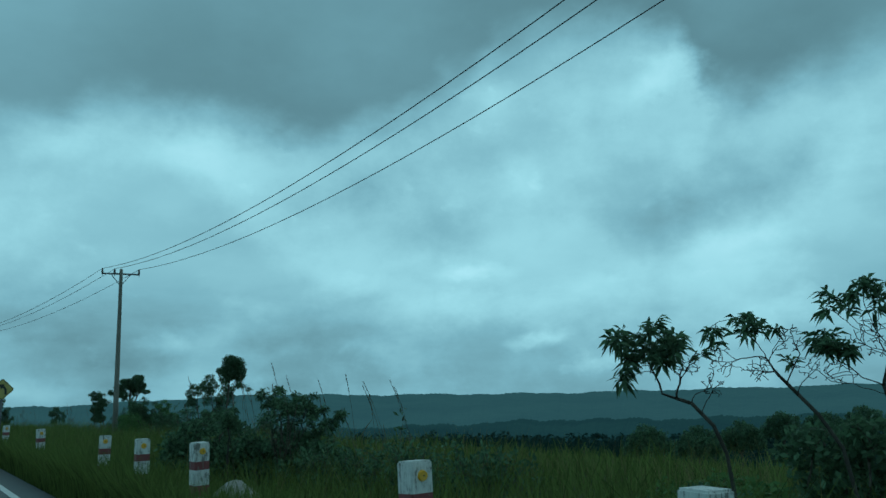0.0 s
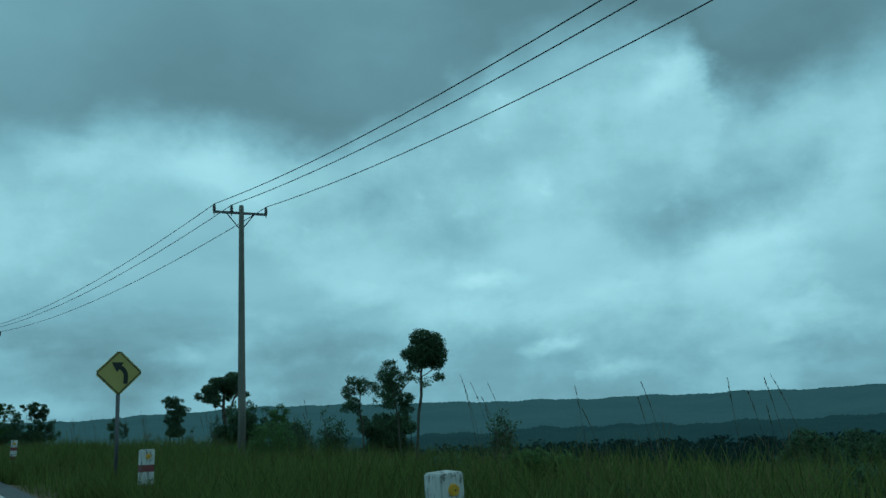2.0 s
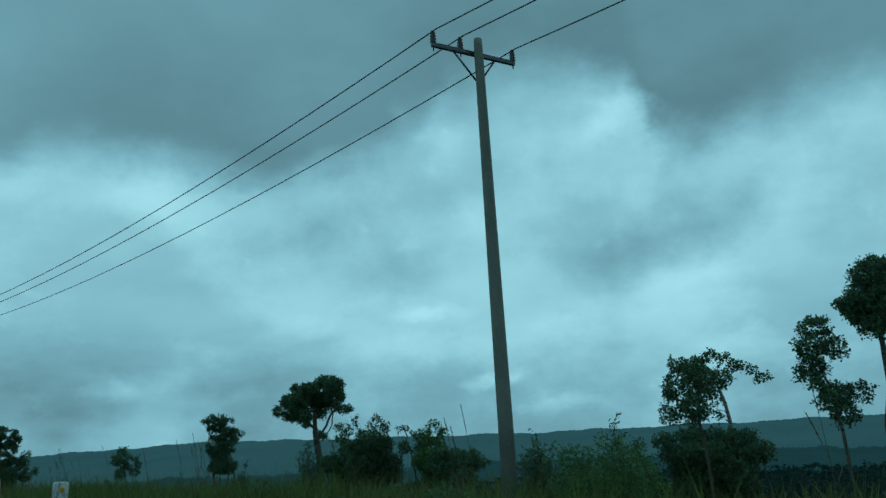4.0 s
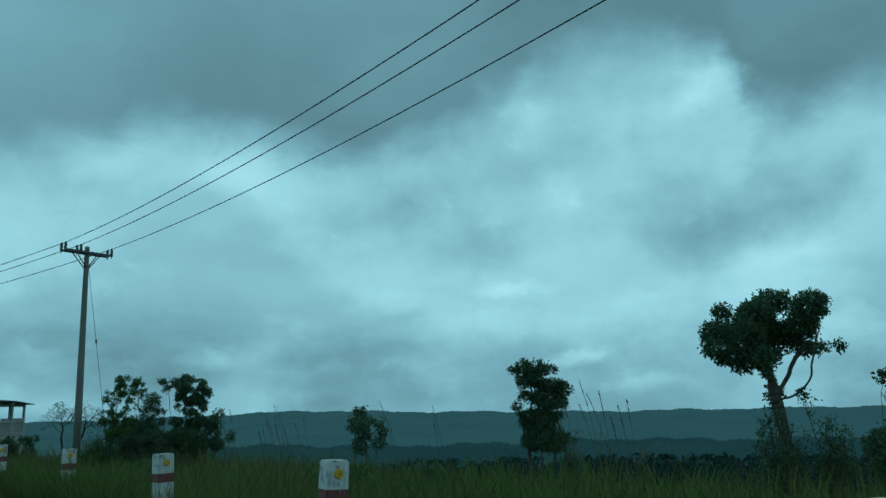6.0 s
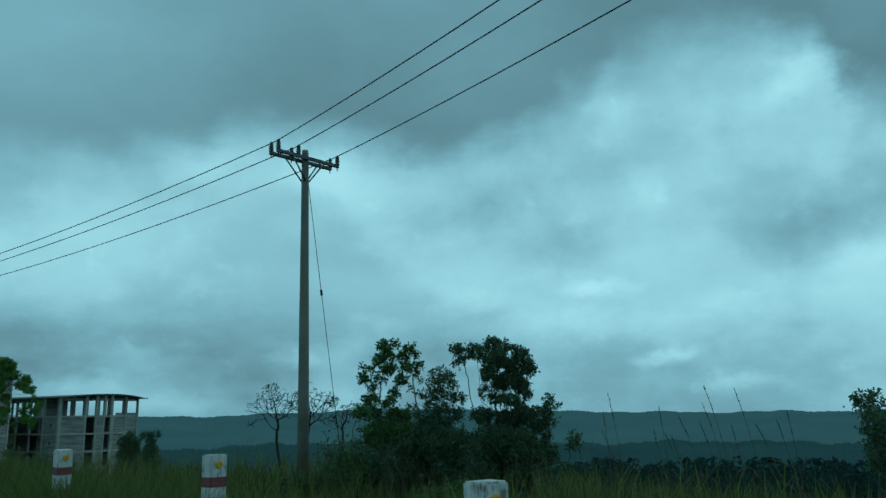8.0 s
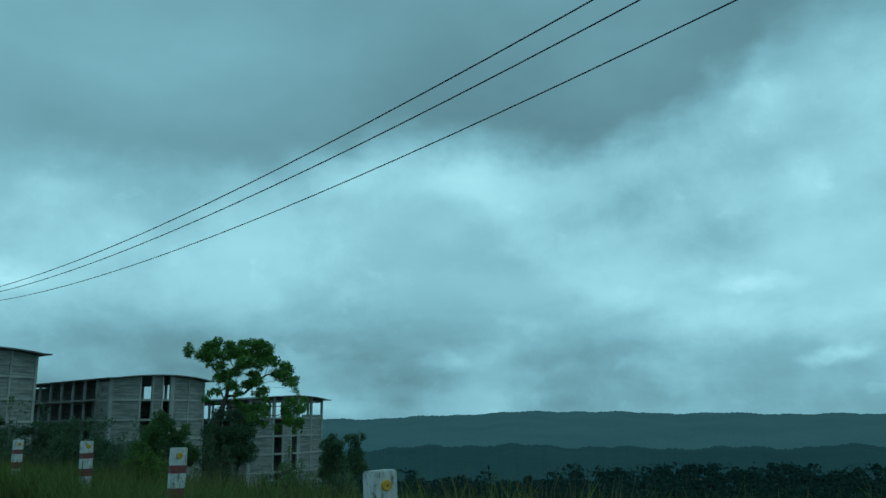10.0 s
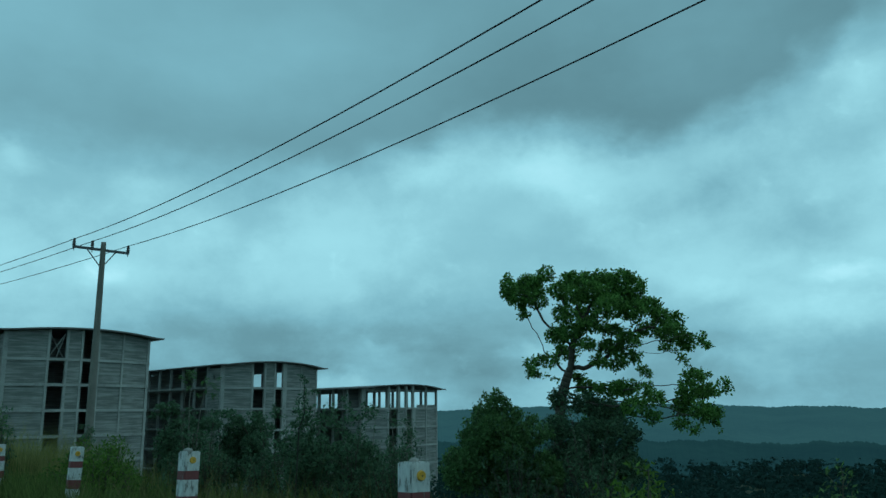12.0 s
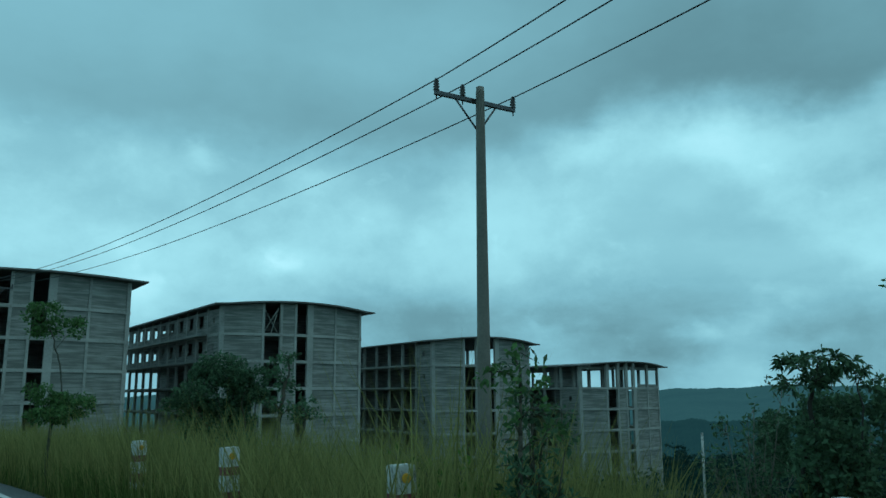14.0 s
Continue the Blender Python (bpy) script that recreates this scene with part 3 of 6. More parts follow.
# ---- utility poles and their wires ----
def build_pole(x, y, top, heading, double, lean=(0.0, 0.0)):
    """A round concrete pole with a steel crossarm, braces and pin insulators. heading: the crossarm's direction in degrees."""
    g = height_at(x, y)
    root = new("utility_pole")
    root.matrix_world = pose(x, y, g - 0.05, 0, 0, heading)
    h = top - g + 0.05
    t = Tubes()
    t.add([(lean[0] * k, lean[1] * k, h * k) for k in (0, 0.25, 0.5, 0.75, 0.985, 1.0)], [0.152, 0.138, 0.122, 0.105, 0.09, 0.081], 14)
    t.make("pole", POLE_CONCRETE, root)
    z = h - 0.26
    lx, ly = lean
    pins = []
    for side in ((-1, 1) if double else (1,)):
        bm = bmesh.new()
        yy = side * 0.155 + ly
        box(bm, -1.0 + lx, 1.0 + lx, yy - 0.035, yy + 0.035, z - 0.045, z + 0.045, 0.006)
        part("crossarm", bm, STEEL, root)
        for a in (-1, 1):
            b = Tubes()
            b.add([(lx + a * 0.5, yy, z - 0.04), (lx + a * 0.05, yy * 0.5, z - 0.62)], [0.022, 0.022], 5)
            b.make("brace", STEEL, root)
        for px in (-0.96, -0.33, 0.96):
            i = Tubes()
            i.add([(lx + px, yy, z + zz) for zz in (-0.13, -0.03, 0.03, 0.06, 0.09, 0.12, 0.15, 0.18, 0.21, 0.24, 0.27, 0.30)],
                  [0.012, 0.016, 0.035, 0.07, 0.04, 0.07, 0.04, 0.066, 0.04, 0.058, 0.04, 0.03], 10)
            i.make("insulator", INSULATOR, root)
            pins.append((px, side))
    tagged(root, "grey concrete utility pole with steel crossarm and insulators" if not double else "grey concrete utility pole with double crossarm and guy wire", "utility pole", "roadside power poles")
    m = root.matrix_world.copy()
    return [m @ Vector((lx + px, ly, z + 0.27)) for px in (-0.96, -0.33, 0.96)]


def wire_run(a_pts, b_pts, sag):
    for a, b, slack in zip(a_pts, b_pts, (0.0, 0.05, 0.09)):
        t = Tubes()
        n = 28
        pts = [a.lerp(b, k / n) - Vector((0, 0, (sag - slack) * 4 * (k / n) * (1 - k / n))) for k in range(n + 1)]
        t.add(pts, [0.0135] * (n + 1), 5)
        tagged(t.make("power_line", WIRE), "thin dark overhead power line between poles", "power line", "overhead power lines")


POLE_A = build_pole(-26.77, 59.44, 9.24, 26.7, False)
POLE_B = build_pole(-52.42, 88.16, 8.47, 54.5, True, (-0.074, 0.069))
POLE_C = build_pole(-91.96, 108.12, 7.82, 68.2, False)
POLE_Z = build_pole(-0.88, 23.03, 10.43, 28, False)
POLE_D = build_pole(-134.0, 118.0, 8.5, 80, False)
wire_run(POLE_Z, POLE_A, 1.51)
wire_run(POLE_A, POLE_B, 0.84)
wire_run(POLE_B, POLE_C, 1.13)
wire_run(POLE_C, POLE_D, 0.8)
guy_top = Vector((-52.46, 88.2, 7.75))
guy_foot = Vector((-51.72, 89.55, -0.4))
GUY = Tubes()
GUY.add([guy_top, guy_foot], [0.009, 0.009], 5)
guy = tagged(GUY.make("guy_wire", WIRE), "thin steel guy wire with a small insulator", "guy wire")
GI = Tubes()
gm = guy_top.lerp(guy_foot, 0.37)
gd = (guy_foot - guy_top).normalized()
GI.add([gm - gd * 0.09, gm - gd * 0.05, gm, gm + gd * 0.05, gm + gd * 0.09], [0.012, 0.035, 0.03, 0.035, 0.012], 8)
GI.make("guy_insulator", INSULATOR, guy)

# ---- roadside posts ----
def build_marker_post():
    root = new("marker_post")
    w = 0.094
    bands = ((0.0, 0.62, WHITE_PAINT), (0.62, 0.76, RED_PAINT), (0.76, 0.945, WHITE_PAINT), (0.945, 1.045, RED_PAINT), (1.045, 1.27, WHITE_PAINT))
    for z0, z1, mat in bands:
        bm = bmesh.new()
        box(bm, -w, w, -w, w, z0, z1 - 0.001)
        edges = [e for e in bm.edges if abs(e.verts[0].co.z - e.verts[1].co.z) > 0.01]
        if z1 > 1.2:
            edges += [e for e in bm.edges if all(v.co.z > 1.2 for v in e.verts)]
        bmesh.ops.bevel(bm, geom=edges, offset=0.012, segments=2, affect="EDGES")
        part("band", bm, mat, root)
    bm = bmesh.new()
    bmesh.ops.create_cone(bm, cap_ends=True, segments=24, radius1=0.041, radius2=0.034, depth=0.02, matrix=pose(0, -w - 0.009, 1.165, 90))
    r = part("reflector", bm, REFLECTOR, root, "round amber reflector")
    bm = bmesh.new()
    bmesh.ops.create_cone(bm, cap_ends=True, segments=8, radius1=0.006, radius2=0.004, depth=0.008, matrix=pose(0, -w - 0.022, 1.165, 90))
    part("screw", bm, SIGN_BLACK, r)
    tagged(root, "square concrete marker post, flaking white with red bands", "marker post", "roadside marker posts")
    return root


POST = build_marker_post()
POSTS = [(-8.54, 19.1), (-9.84, 21.2), (-12.6, 25.5), (-14.07, 27.6), (-15.47, 29.65), (-19.62, 36.15), (-24.05, 42.9), (-33.68, 57.3), (-36.1, 60.6), (-38.67, 64.25), (-41.1, 67.2), (-43.86, 70.4), (-46.68, 73.4),
         (-49.8, 76.9), (-52.83, 79.0), (-55.83, 81.35), (-59.2, 84.1), (-63.6, 87.6), (-68.3, 91.2), (-72.3, 93.4), (-76.16, 95.24), (-80.28, 97.26), (-84.2, 98.93), (-87.7, 100.4), (-91.3, 101.6), (-95.3, 103.0)]
rp = random.Random(5)
for k, (x, y) in enumerate(POSTS):
    i = int(np.argmin(np.hypot(LINE[:-1, 0] - x, LINE[:-1, 1] - y)))
    heading = math.degrees(math.atan2(DIRS[i][1], DIRS[i][0])) - 90 + rp.uniform(-8, 8)
    m = pose(x, y, -0.10 + float(road_level(CUM[i])) + rp.uniform(-0.02, 0.02), rp.uniform(-2.2, 2.2), rp.uniform(-2.2, 2.2), heading)
    if k == 0:
        POST.matrix_world = m
    else:
        copy_thing(POST, m)

# ---- warning sign ----
def build_sign(x, y, centre, half, heading):
    g = height_at(x, y)
    root = new("road_sign")
    root.matrix_world = pose(x, y, g, 0, 0, heading)
    c = centre - g
    t = Tubes()
    t.add([(0, 0.03, -0.05), (0, 0.03, c + half * 0.6)], [0.034, 0.034], 12)
    t.make("pole", STEEL, root)
    bm = bmesh.new()
    box(bm, -half * 0.7071, half * 0.7071, -0.004, 0.004, -half * 0.7071, half * 0.7071)
    bmesh.ops.bevel(bm, geom=[e for e in bm.edges if abs(e.verts[0].co.y - e.verts[1].co.y) > 0.005], offset=0.04, segments=4, affect="EDGES")
    bmesh.ops.transform(bm, matrix=pose(0, 0, c, 0, 45, 0), verts=bm.verts)
    plate = part("plate", bm, SIGN_YELLOW, root, "yellow diamond plate")
    # black border
    bm = bmesh.new()
    o, i = half * 0.93, half * 0.87
    for k in range(4):
        a0, a1 = math.pi / 2 * k, math.pi / 2 * (k + 1)
        bm.faces.new([bm.verts.new((r * math.cos(a), -0.008, c + r * math.sin(a))) for r, a in ((i, a0), (o, a0), (o, a1), (i, a1))])
    part("border", bm, SIGN_BLACK, plate, "thin black border")
    # arrow that bends to its left
    bm = bmesh.new()
    w = 0.036
    path = [(0.11, -0.19), (0.115, -0.06)] + [(0.115 - 0.17 * (1 - math.cos(a)), -0.06 + 0.17 * math.sin(a)) for a in (0.3, 0.6, 0.9, 1.1)]
    pts = [Vector((px, 0, pz)) for px, pz in path]
    rail = []
    for k, p in enumerate(pts):
        d = (pts[min(k + 1, len(pts) - 1)] - pts[max(k - 1, 0)]).normalized()
        nrm = Vector((d.z, 0, -d.x))
        rail.append((bm.verts.new((p.x + nrm.x * w, -0.010, c + p.z + nrm.z * w)), bm.verts.new((p.x - nrm.x * w, -0.010, c + p.z - nrm.z * w))))
    for (a, b), (a2, b2) in zip(rail, rail[1:]):
        bm.faces.new((a, a2, b2, b))
    tip, d = pts[-1], (pts[-1] - pts[-2]).normalized()
    nrm = Vector((d.z, 0, -d.x))
    bm.faces.new([bm.verts.new((q.x, -0.010, c + q.z)) for q in (tip + nrm * 0.10, tip + d * 0.17, tip - nrm * 0.10)])
    part("arrow", bm, SIGN_BLACK, plate, "black arrow bending left")
    return tagged(root, "yellow diamond warning sign with a left-bend arrow on a steel pole", "road sign")


build_sign(-25.22, 44.75, 2.41, 0.40, 33)

# ---- unfinished concrete buildings ----
def build_wing(tip, facing, width, long, roof_z, storey, floors, open_top=False, brace=False, open_flank=False, rise=0.7):
    """A long unfinished block: slabs, columns, block infill, a thin roof with a bowed front edge.
    tip: the roof's front corner; local x runs along the front, y back into the block."""
    ux, uy = math.cos(radians(facing)), math.sin(radians(facing))
    side = 1.7
    ox, oy = tip[0] - ux * (width + side) - uy * 1.0, tip[1] - uy * (width + side) + ux * 1.0
    root = new("building")
    base = roof_z - 0.25 - storey * floors
    root.matrix_world = pose(ox, oy, base, 0, 0, facing)
    bow = 2.2
    H = storey * floors

    def arch(u):
        """How far the arched roof stands above its eaves."""
        s = min(1, max(0, u / width))
        return rise * 4 * s * (1 - s)

    def front(u):
        s = u / width
        return -bow * 4 * s * (1 - s)

    def plate(name, z0, z1, over_f, over_l, over_r, mat, label="", arched=0.0):
        us = [k / 14 for k in range(15)]
        pts = [(-over_l + (width + over_l + over_r) * s, -bow * 4 * s * (1 - s) - over_f) for s in us]
        pts += [(width + over_r, long), (-over_l, long)]
        n = len(pts)
        if arched:
            pts = pts[:15] + [(x, long) for x, y in pts[14::-1]]
            n = 30
        up = [arched * arch(x) for x, y in pts]
        V = [(x, y, z0 + a) for (x, y), a in zip(pts, up)] + [(x, y, z1 + a) for (x, y), a in zip(pts, up)]
        F = [(i, (i + 1) % n, n + (i + 1) % n, n + i) for i in range(n)]
        if arched:
            F += [(29 - i, 28 - i, i + 1, i) for i in range(14)] + [(n + i, n + i + 1, n + 28 - i, n + 29 - i) for i in range(14)]
        else:
            F += [tuple(range(n))[::-1], tuple(range(n, 2 * n))]
        ob = mesh_ob(name, V, F, mat, root)
        if label:
            tagged(ob, label)

    def upright(name, u0, u1, v0, v1, z0, z1, mat, proud=0.0):
        bm = bmesh.new()
        f0, f1 = front(max(0, min(width, u0))), front(max(0, min(width, u1)))
        vs = []
        # walls of the top storey reach up to the arched roof
        lift0, lift1 = (arch(u0) + 0.32, arch(u1) + 0.32) if z1 > H - 0.5 else (0, 0)
        for z, a0, a1 in ((z0, 0, 0), (z1, lift0, lift1)):
            if a0 and z > H - 0.1:
                a0, a1 = a0 - 0.32, a1 - 0.32
            vs += [bm.verts.new(p) for p in ((u0, v0 + f0 - proud, z + a0), (u1, v0 + f1 - proud, z + a1), (u1, v1 + f1, z + a1), (u0, v1 + f0, z + a0))]
        for f in ((3, 2, 1, 0), (4, 5, 6, 7), (0, 1, 5, 4), (1, 2, 6, 5), (2, 3, 7, 6), (3, 0, 4, 7)):
            bm.faces.new([vs[i] for i in f])
        return part(name, bm, mat, root)

    plate("roof", H, H + 0.2, 1.0, 1.0, side, ROOF, "thin grey arched roof with an overhanging edge", 1.0)
    for k in range(floors):
        plate("floor_slab", k * storey - 0.36, k * storey, 0.07, 0.06, 0.06, FRAME_CONCRETE)
    cols = (0.0, 0.245, 0.36, 0.455, 0.545, 0.755, 0.975)
    wide = (0.5, 0.32, 0.3, 0.3, 0.85, 0.3, 0.5)
    for c, w in zip(cols, wide):
        for k in range(floors):
            if open_top and k == floors - 1:
                w2 = 0.55
            else:
                w2 = w
            upright("column", c * width, c * width + w2, 0.0, 0.4, k * storey, (k + 1) * storey - 0.36, FRAME_CONCRETE, 0.05)
    bays = ((0.0, 0.245, 0.5), (0.36, 0.455, 0.3), (0.545, 0.755, 0.85), (0.755, 0.975, 0.3))
    for k in range(floors):
        if open_top and k == floors - 1:
            for c in (0.04, 0.2, 0.36, 0.52, 0.68, 0.84):
                upright("column", c * width, c * width + 0.4, 7.0, 7.4, k * storey, (k + 1) * storey, FRAME_CONCRETE)
            upright("partition_wall", 0.05 * width, 0.36 * width, 9.0, 9.2, k * storey, (k + 1) * storey, INFILL)
            upright("beam", 0.0, width, 0.05, 0.35, (k + 1) * storey - 0.5, (k + 1) * storey - 0.004, FRAME_CONCRETE)
            upright("parapet_wall", 0.62 * width, 0.975 * width, 0.12, 0.27, k * storey, k * storey + 0.5, INFILL)
            continue
        for u0, u1, w in bays:
            upright("infill_wall", u0 * width + w, u1 * width, 0.08, 0.28, k * storey, (k + 1) * storey - 0.36, INFILL)
        # back wall of the stair bays keeps the openings dark
        if k < floors - 1 or brace:
            upright("partition_wall", 0.03 * width, 0.965 * width, 7.0, 7.2, k * storey, (k + 1) * storey - 0.36, INFILL)
    # long sides
    bay = 4.4
    nb = int(long / bay)
    for flank, u in ((0, 0.0), (1, width)):
        ua, ub = (u, u + 0.22) if flank == 0 else (u - 0.22, u)
        for j in range(1, nb + 1):
            v = j * bay
            bm = bmesh.new()
            box(bm, ua - (0.05 if flank == 0 else 0.1), ub + 0.1, v, v + 0.42, 0, H - 0.005)
            part("column", bm, FRAME_CONCRETE, root)
        for k in range(floors):
            z0, z1 = k * storey, (k + 1) * storey - 0.36
            if open_top and k == floors - 1:
                continue
            bm = bmesh.new()
            # a small square opening in the first bay
            box(bm, ua, ub, 0.4, 1.9, z0, z1)
            box(bm, ua, ub, 1.9, 2.6, z0, z0 + 1.3)
            box(bm, ua, ub, 1.9, 2.6, z0 + 2.0, z1)
            box(bm, ua, ub, 2.6, bay, z0, z1)
            part("infill_wall", bm, INFILL, root)
            if k >= floors - 2 and not open_flank:
                for j in range(1, nb):
                    v = j * bay + 0.42
                    bm = bmesh.new()
                    box(bm, ua, ub, v, v + 1.5, z0, z1)
                    box(bm, ua, ub, v + 1.5, v + bay - 0.42, z0, z0 + 0.95)
                    box(bm, ua, ub, v + 1.5, v + bay - 0.42, z1 - 0.45, z1)
                    part("infill_wall", bm, INFILL, root)
            bm = bmesh.new()
            if flank == 0:
                box(bm, ua - 0.9, ua, bay, long - 0.5, z0 - 0.2, z0 + 0.05)
            else:
                box(bm, ub, ub + 0.9, bay, long - 0.5, z0 - 0.2, z0 + 0.05)
            part("gallery_slab", bm, FRAME_CONCRETE, root)
    # rooms behind
    bm = bmesh.new()
    box(bm, width * 0.35, width * 0.4, 8.0, long - 1, 0, H - storey - 0.36 if open_top else H - 0.05)
    part("spine_wall", bm, INFILL, root)
    if brace:
        t = Tubes()
        z0, z1 = H - storey, H - 0.1
        for a, b in ((0.262, 0.355), (0.355, 0.262), (0.31, 0.355)):
            t.add([(a * width, front(a * width) + 0.5, z0), (b * width, front(b * width) + 0.5, z1)], [0.06, 0.06], 6)
        t.make("scaffold_pole", FRAME_CONCRETE, root)
    # dark legs of the frame below the lowest slab
    for c in cols:
        bm = bmesh.new()
        box(bm, c * width, c * width + 0.5, front(c * width) + 0.1, front(c * width) + 0.6, -7.0, -0.36)
        part("column", bm, FRAME_CONCRETE, root)
    return tagged(root, "unfinished grey concrete block with empty window openings", "building", "row of unfinished buildings")


build_wing((-166.0, 149.7), 71, 20.0, 52, 15.0, 3.4, 6, rise=0.15)
build_wing((-156.5, 179.5), 70.8, 20.2, 52, 13.12, 3.4, 6, brace=True, rise=0.55)
build_wing((-149.25, 213.8), 69.6, 19.6, 52, 10.03, 3.5, 6, open_flank=True)
build_wing((-136.9, 239.8), 70, 20.0, 48, 6.55, 3.55, 6, open_top=True, open_flank=True)

def branch_out(start, targets, reach, step, r):
    """Grows a branching skeleton from the start points towards scattered targets. Returns places and parents."""
    P = [np.array(p, float) for p in start[0]]
    parent = list(start[1])
    T = np.array(targets, float)
    stem = np.array(P)
    gap = np.linalg.norm(T[:, None] - stem[None], axis=2)
    # a limb rather rises to its leaves than drops to them
    gap = gap + 1.3 * np.clip(stem[None, :, 2] - T[:, None, 2] + 0.1, 0, None)
    near, best = gap.argmin(1), gap.min(1)
    alive = np.ones(len(T), bool)
    for turn in range(140):
        if not alive.any():
            break
        pull = {}
        for i in np.flatnonzero(alive):
            v = T[i] - P[near[i]]
            pull.setdefault(int(near[i]), []).append(v / (np.linalg.norm(v) + 1e-6))
        fresh = []
        for k, vs in pull.items():
            d = np.mean(vs, axis=0) + r.normal(size=3) * 0.22
            if parent[k] >= 0:
                old = P[k] - P[parent[k]]
                d = d + 0.45 * old / (np.linalg.norm(old) + 1e-6)
            d = d / (np.linalg.norm(d) + 1e-6)
            fresh.append(len(P))
            P.append(P[k] + d * step)
            parent.append(k)
        N = np.array([P[i] for i in fresh])
        live = np.flatnonzero(alive)
        gap = np.linalg.norm(T[live][:, None] - N[None], axis=2)
        w = gap.argmin(1)
        m = gap[np.arange(len(live)), w]
        closer = m < best[live]
        best[live[closer]] = m[closer]
        near[live[closer]] = np.array(fresh)[w[closer]]
        alive &= best > reach
    return np.array(P), parent


def leaf_quads(c0, out, ln, broad, r, droop=0.0):
    """Pointed leaves from c0 along out, each a four-cornered blade."""
    out = out / np.linalg.norm(out, axis=1)[:, None]
    side = np.cross(out, r.normal(size=out.shape))
    side /= np.linalg.norm(side, axis=1)[:, None] + 1e-9
    mid = c0 + out * ln * 0.5
    tip = c0 + out * ln - np.array([0, 0, 1.0]) * ln * droop
    return np.stack([c0, mid + side * ln * broad, tip, mid - side * ln * broad], 1)


def build_tree(x, y, lobes, yaw=0.0, seed=1, leaf=0.07, density=1.0, mat=None, trunk_r=0.05, fork=0.45, bark=None, label="", name="tree", category="tree", trunk_x=0.0, stems=1, deep=0.3, gap=0.0, trunk=None, leaves=6, broad=0.29, twigs=(), rosette=False, lean=0.3, twig_r=0.0024):
    """A tree or bush whose limbs grow out into its clumps, with leaves along the last twigs.
    lobes: clumps as (across, up, half width, half height), in metres from the foot and from the road's level;
    twigs: clumps that bear no leaves. trunk: the stem's line as (across, up)."""
    r = np.random.RandomState(seed)
    g = height_at(x, y) - 0.05
    root = new(name)
    root.matrix_world = pose(x, y, g, 0, 0, yaw)
    gap = gap or leaf * 1.75 / density ** 0.34
    targets, leafy = [], []
    for kind, group in ((True, lobes), (False, twigs)):
        for l in group:
            a, b, c, ra, rz = (l[0], r.uniform(-1, 1) * deep, l[1], l[2], l[3])
            rd = 0.62 * (ra + rz)
            n = max(3, int((4.2 if kind else 2.4) * 2.5 * ra * rz * rd / gap ** 3))
            v = r.normal(size=(n, 3))
            v *= (r.uniform(0.12, 1, (n, 1)) ** 0.42) / np.linalg.norm(v, axis=1)[:, None]
            targets += list(v * np.array([ra, rd, rz]) * r.uniform(0.9, 1.12) + np.array([a, b, c - g]))
            leafy += [kind] * n
    targets, leafy = np.array(targets), np.array(leafy)
    # small gaps open between the sprays
    holes = np.sin(targets[:, 0] * 1.6 / gap + seed) * np.sin(targets[:, 2] * 1.9 / gap + seed * 2) * np.sin(targets[:, 1] * 0.9 / gap + seed * 3)
    keep = holes < r.uniform(0.02, 0.6, len(targets))
    targets, leafy = targets[keep], leafy[keep]
    # a third of the sprays lead the limbs, the rest sit close beside them
    lead = (r.uniform(0, 1, len(targets)) < 0.42) | ~leafy
    lead[:3] = True
    sprays = targets[leafy]
    targets, leafy = targets[lead], leafy[lead]
    top = targets[:, 2].max()
    crown_x = float(targets[:, 0].mean())
    start, parents = [], []
    step = gap * 0.8
    for st in range(stems):
        ox = (st - (stems - 1) / 2) * 0.13
        if trunk:
            line = [(px + ox, r.uniform(-0.04, 0.04), pz - g) for px, pz in trunk]
            line[0] = (line[0][0], 0.0, min(line[0][2], -0.1))
        else:
            fz = max(0.25, fork * top) * r.uniform(0.85, 1.1)
            fx = trunk_x + (crown_x - trunk_x) * lean + ox * 2.6
            line = [(trunk_x + ox, 0, -0.1), (trunk_x + ox * 1.6 + r.uniform(-0.05, 0.05), r.uniform(-0.05, 0.05), fz * 0.5), (fx, r.uniform(-0.08, 0.08), fz)]
        line = [np.array(p, float) for p in line]
        first = True
        for p, q in zip(line, line[1:]):
            k = max(2, int(np.linalg.norm(q - p) / max(step, 0.08)))
            for i in range(k):
                start.append(p + (q - p) * (i + (0 if first else 1)) / k)
                parents.append(-1 if first else len(start) - 2)
                first = False
    P, parent = branch_out((start, parents), targets, gap * 0.75, step, r)
    n = len(P)
    kids = [[] for i in range(n)]
    for i in range(n):
        if parent[i] >= 0:
            kids[parent[i]].append(i)
    tips = np.zeros(n)
    for i in range(n - 1, -1, -1):
        tips[i] = max(tips[i], 1)
        if parent[i] >= 0:
            tips[parent[i]] += tips[i]
    least = max(twig_r, leaf * 0.03)
    rad = np.maximum(trunk_r * (tips / (tips.max() + 1)) ** 0.6, least)
    for i in range(len(start)):
        rad[i] = max(rad[i], trunk_r * 0.55)
    t = Tubes()
    todo = [(i, -1) for i in range(n) if parent[i] < 0]
    while todo:
        i, back = todo.pop()
        chain = ([back] if back >= 0 else []) + [i]
        while len(kids[chain[-1]]) == 1:
            chain.append(kids[chain[-1]][0])
        for k in kids[chain[-1]]:
            todo.append((k, chain[-1]))
        if len(chain) > 1:
            rr = [float(rad[j]) for j in chain]
            if back >= 0:
                rr[0] = min(rr[0], rr[1] * 1.35)
            t.add([P[j] for j in chain], rr, 8 if rr[-1] > 0.03 else 5 if rr[-1] > 0.009 else 3)
    t.make("trunk", bark or BARK, root)
    # leaves along the last twigs
    near = np.full(n, True)
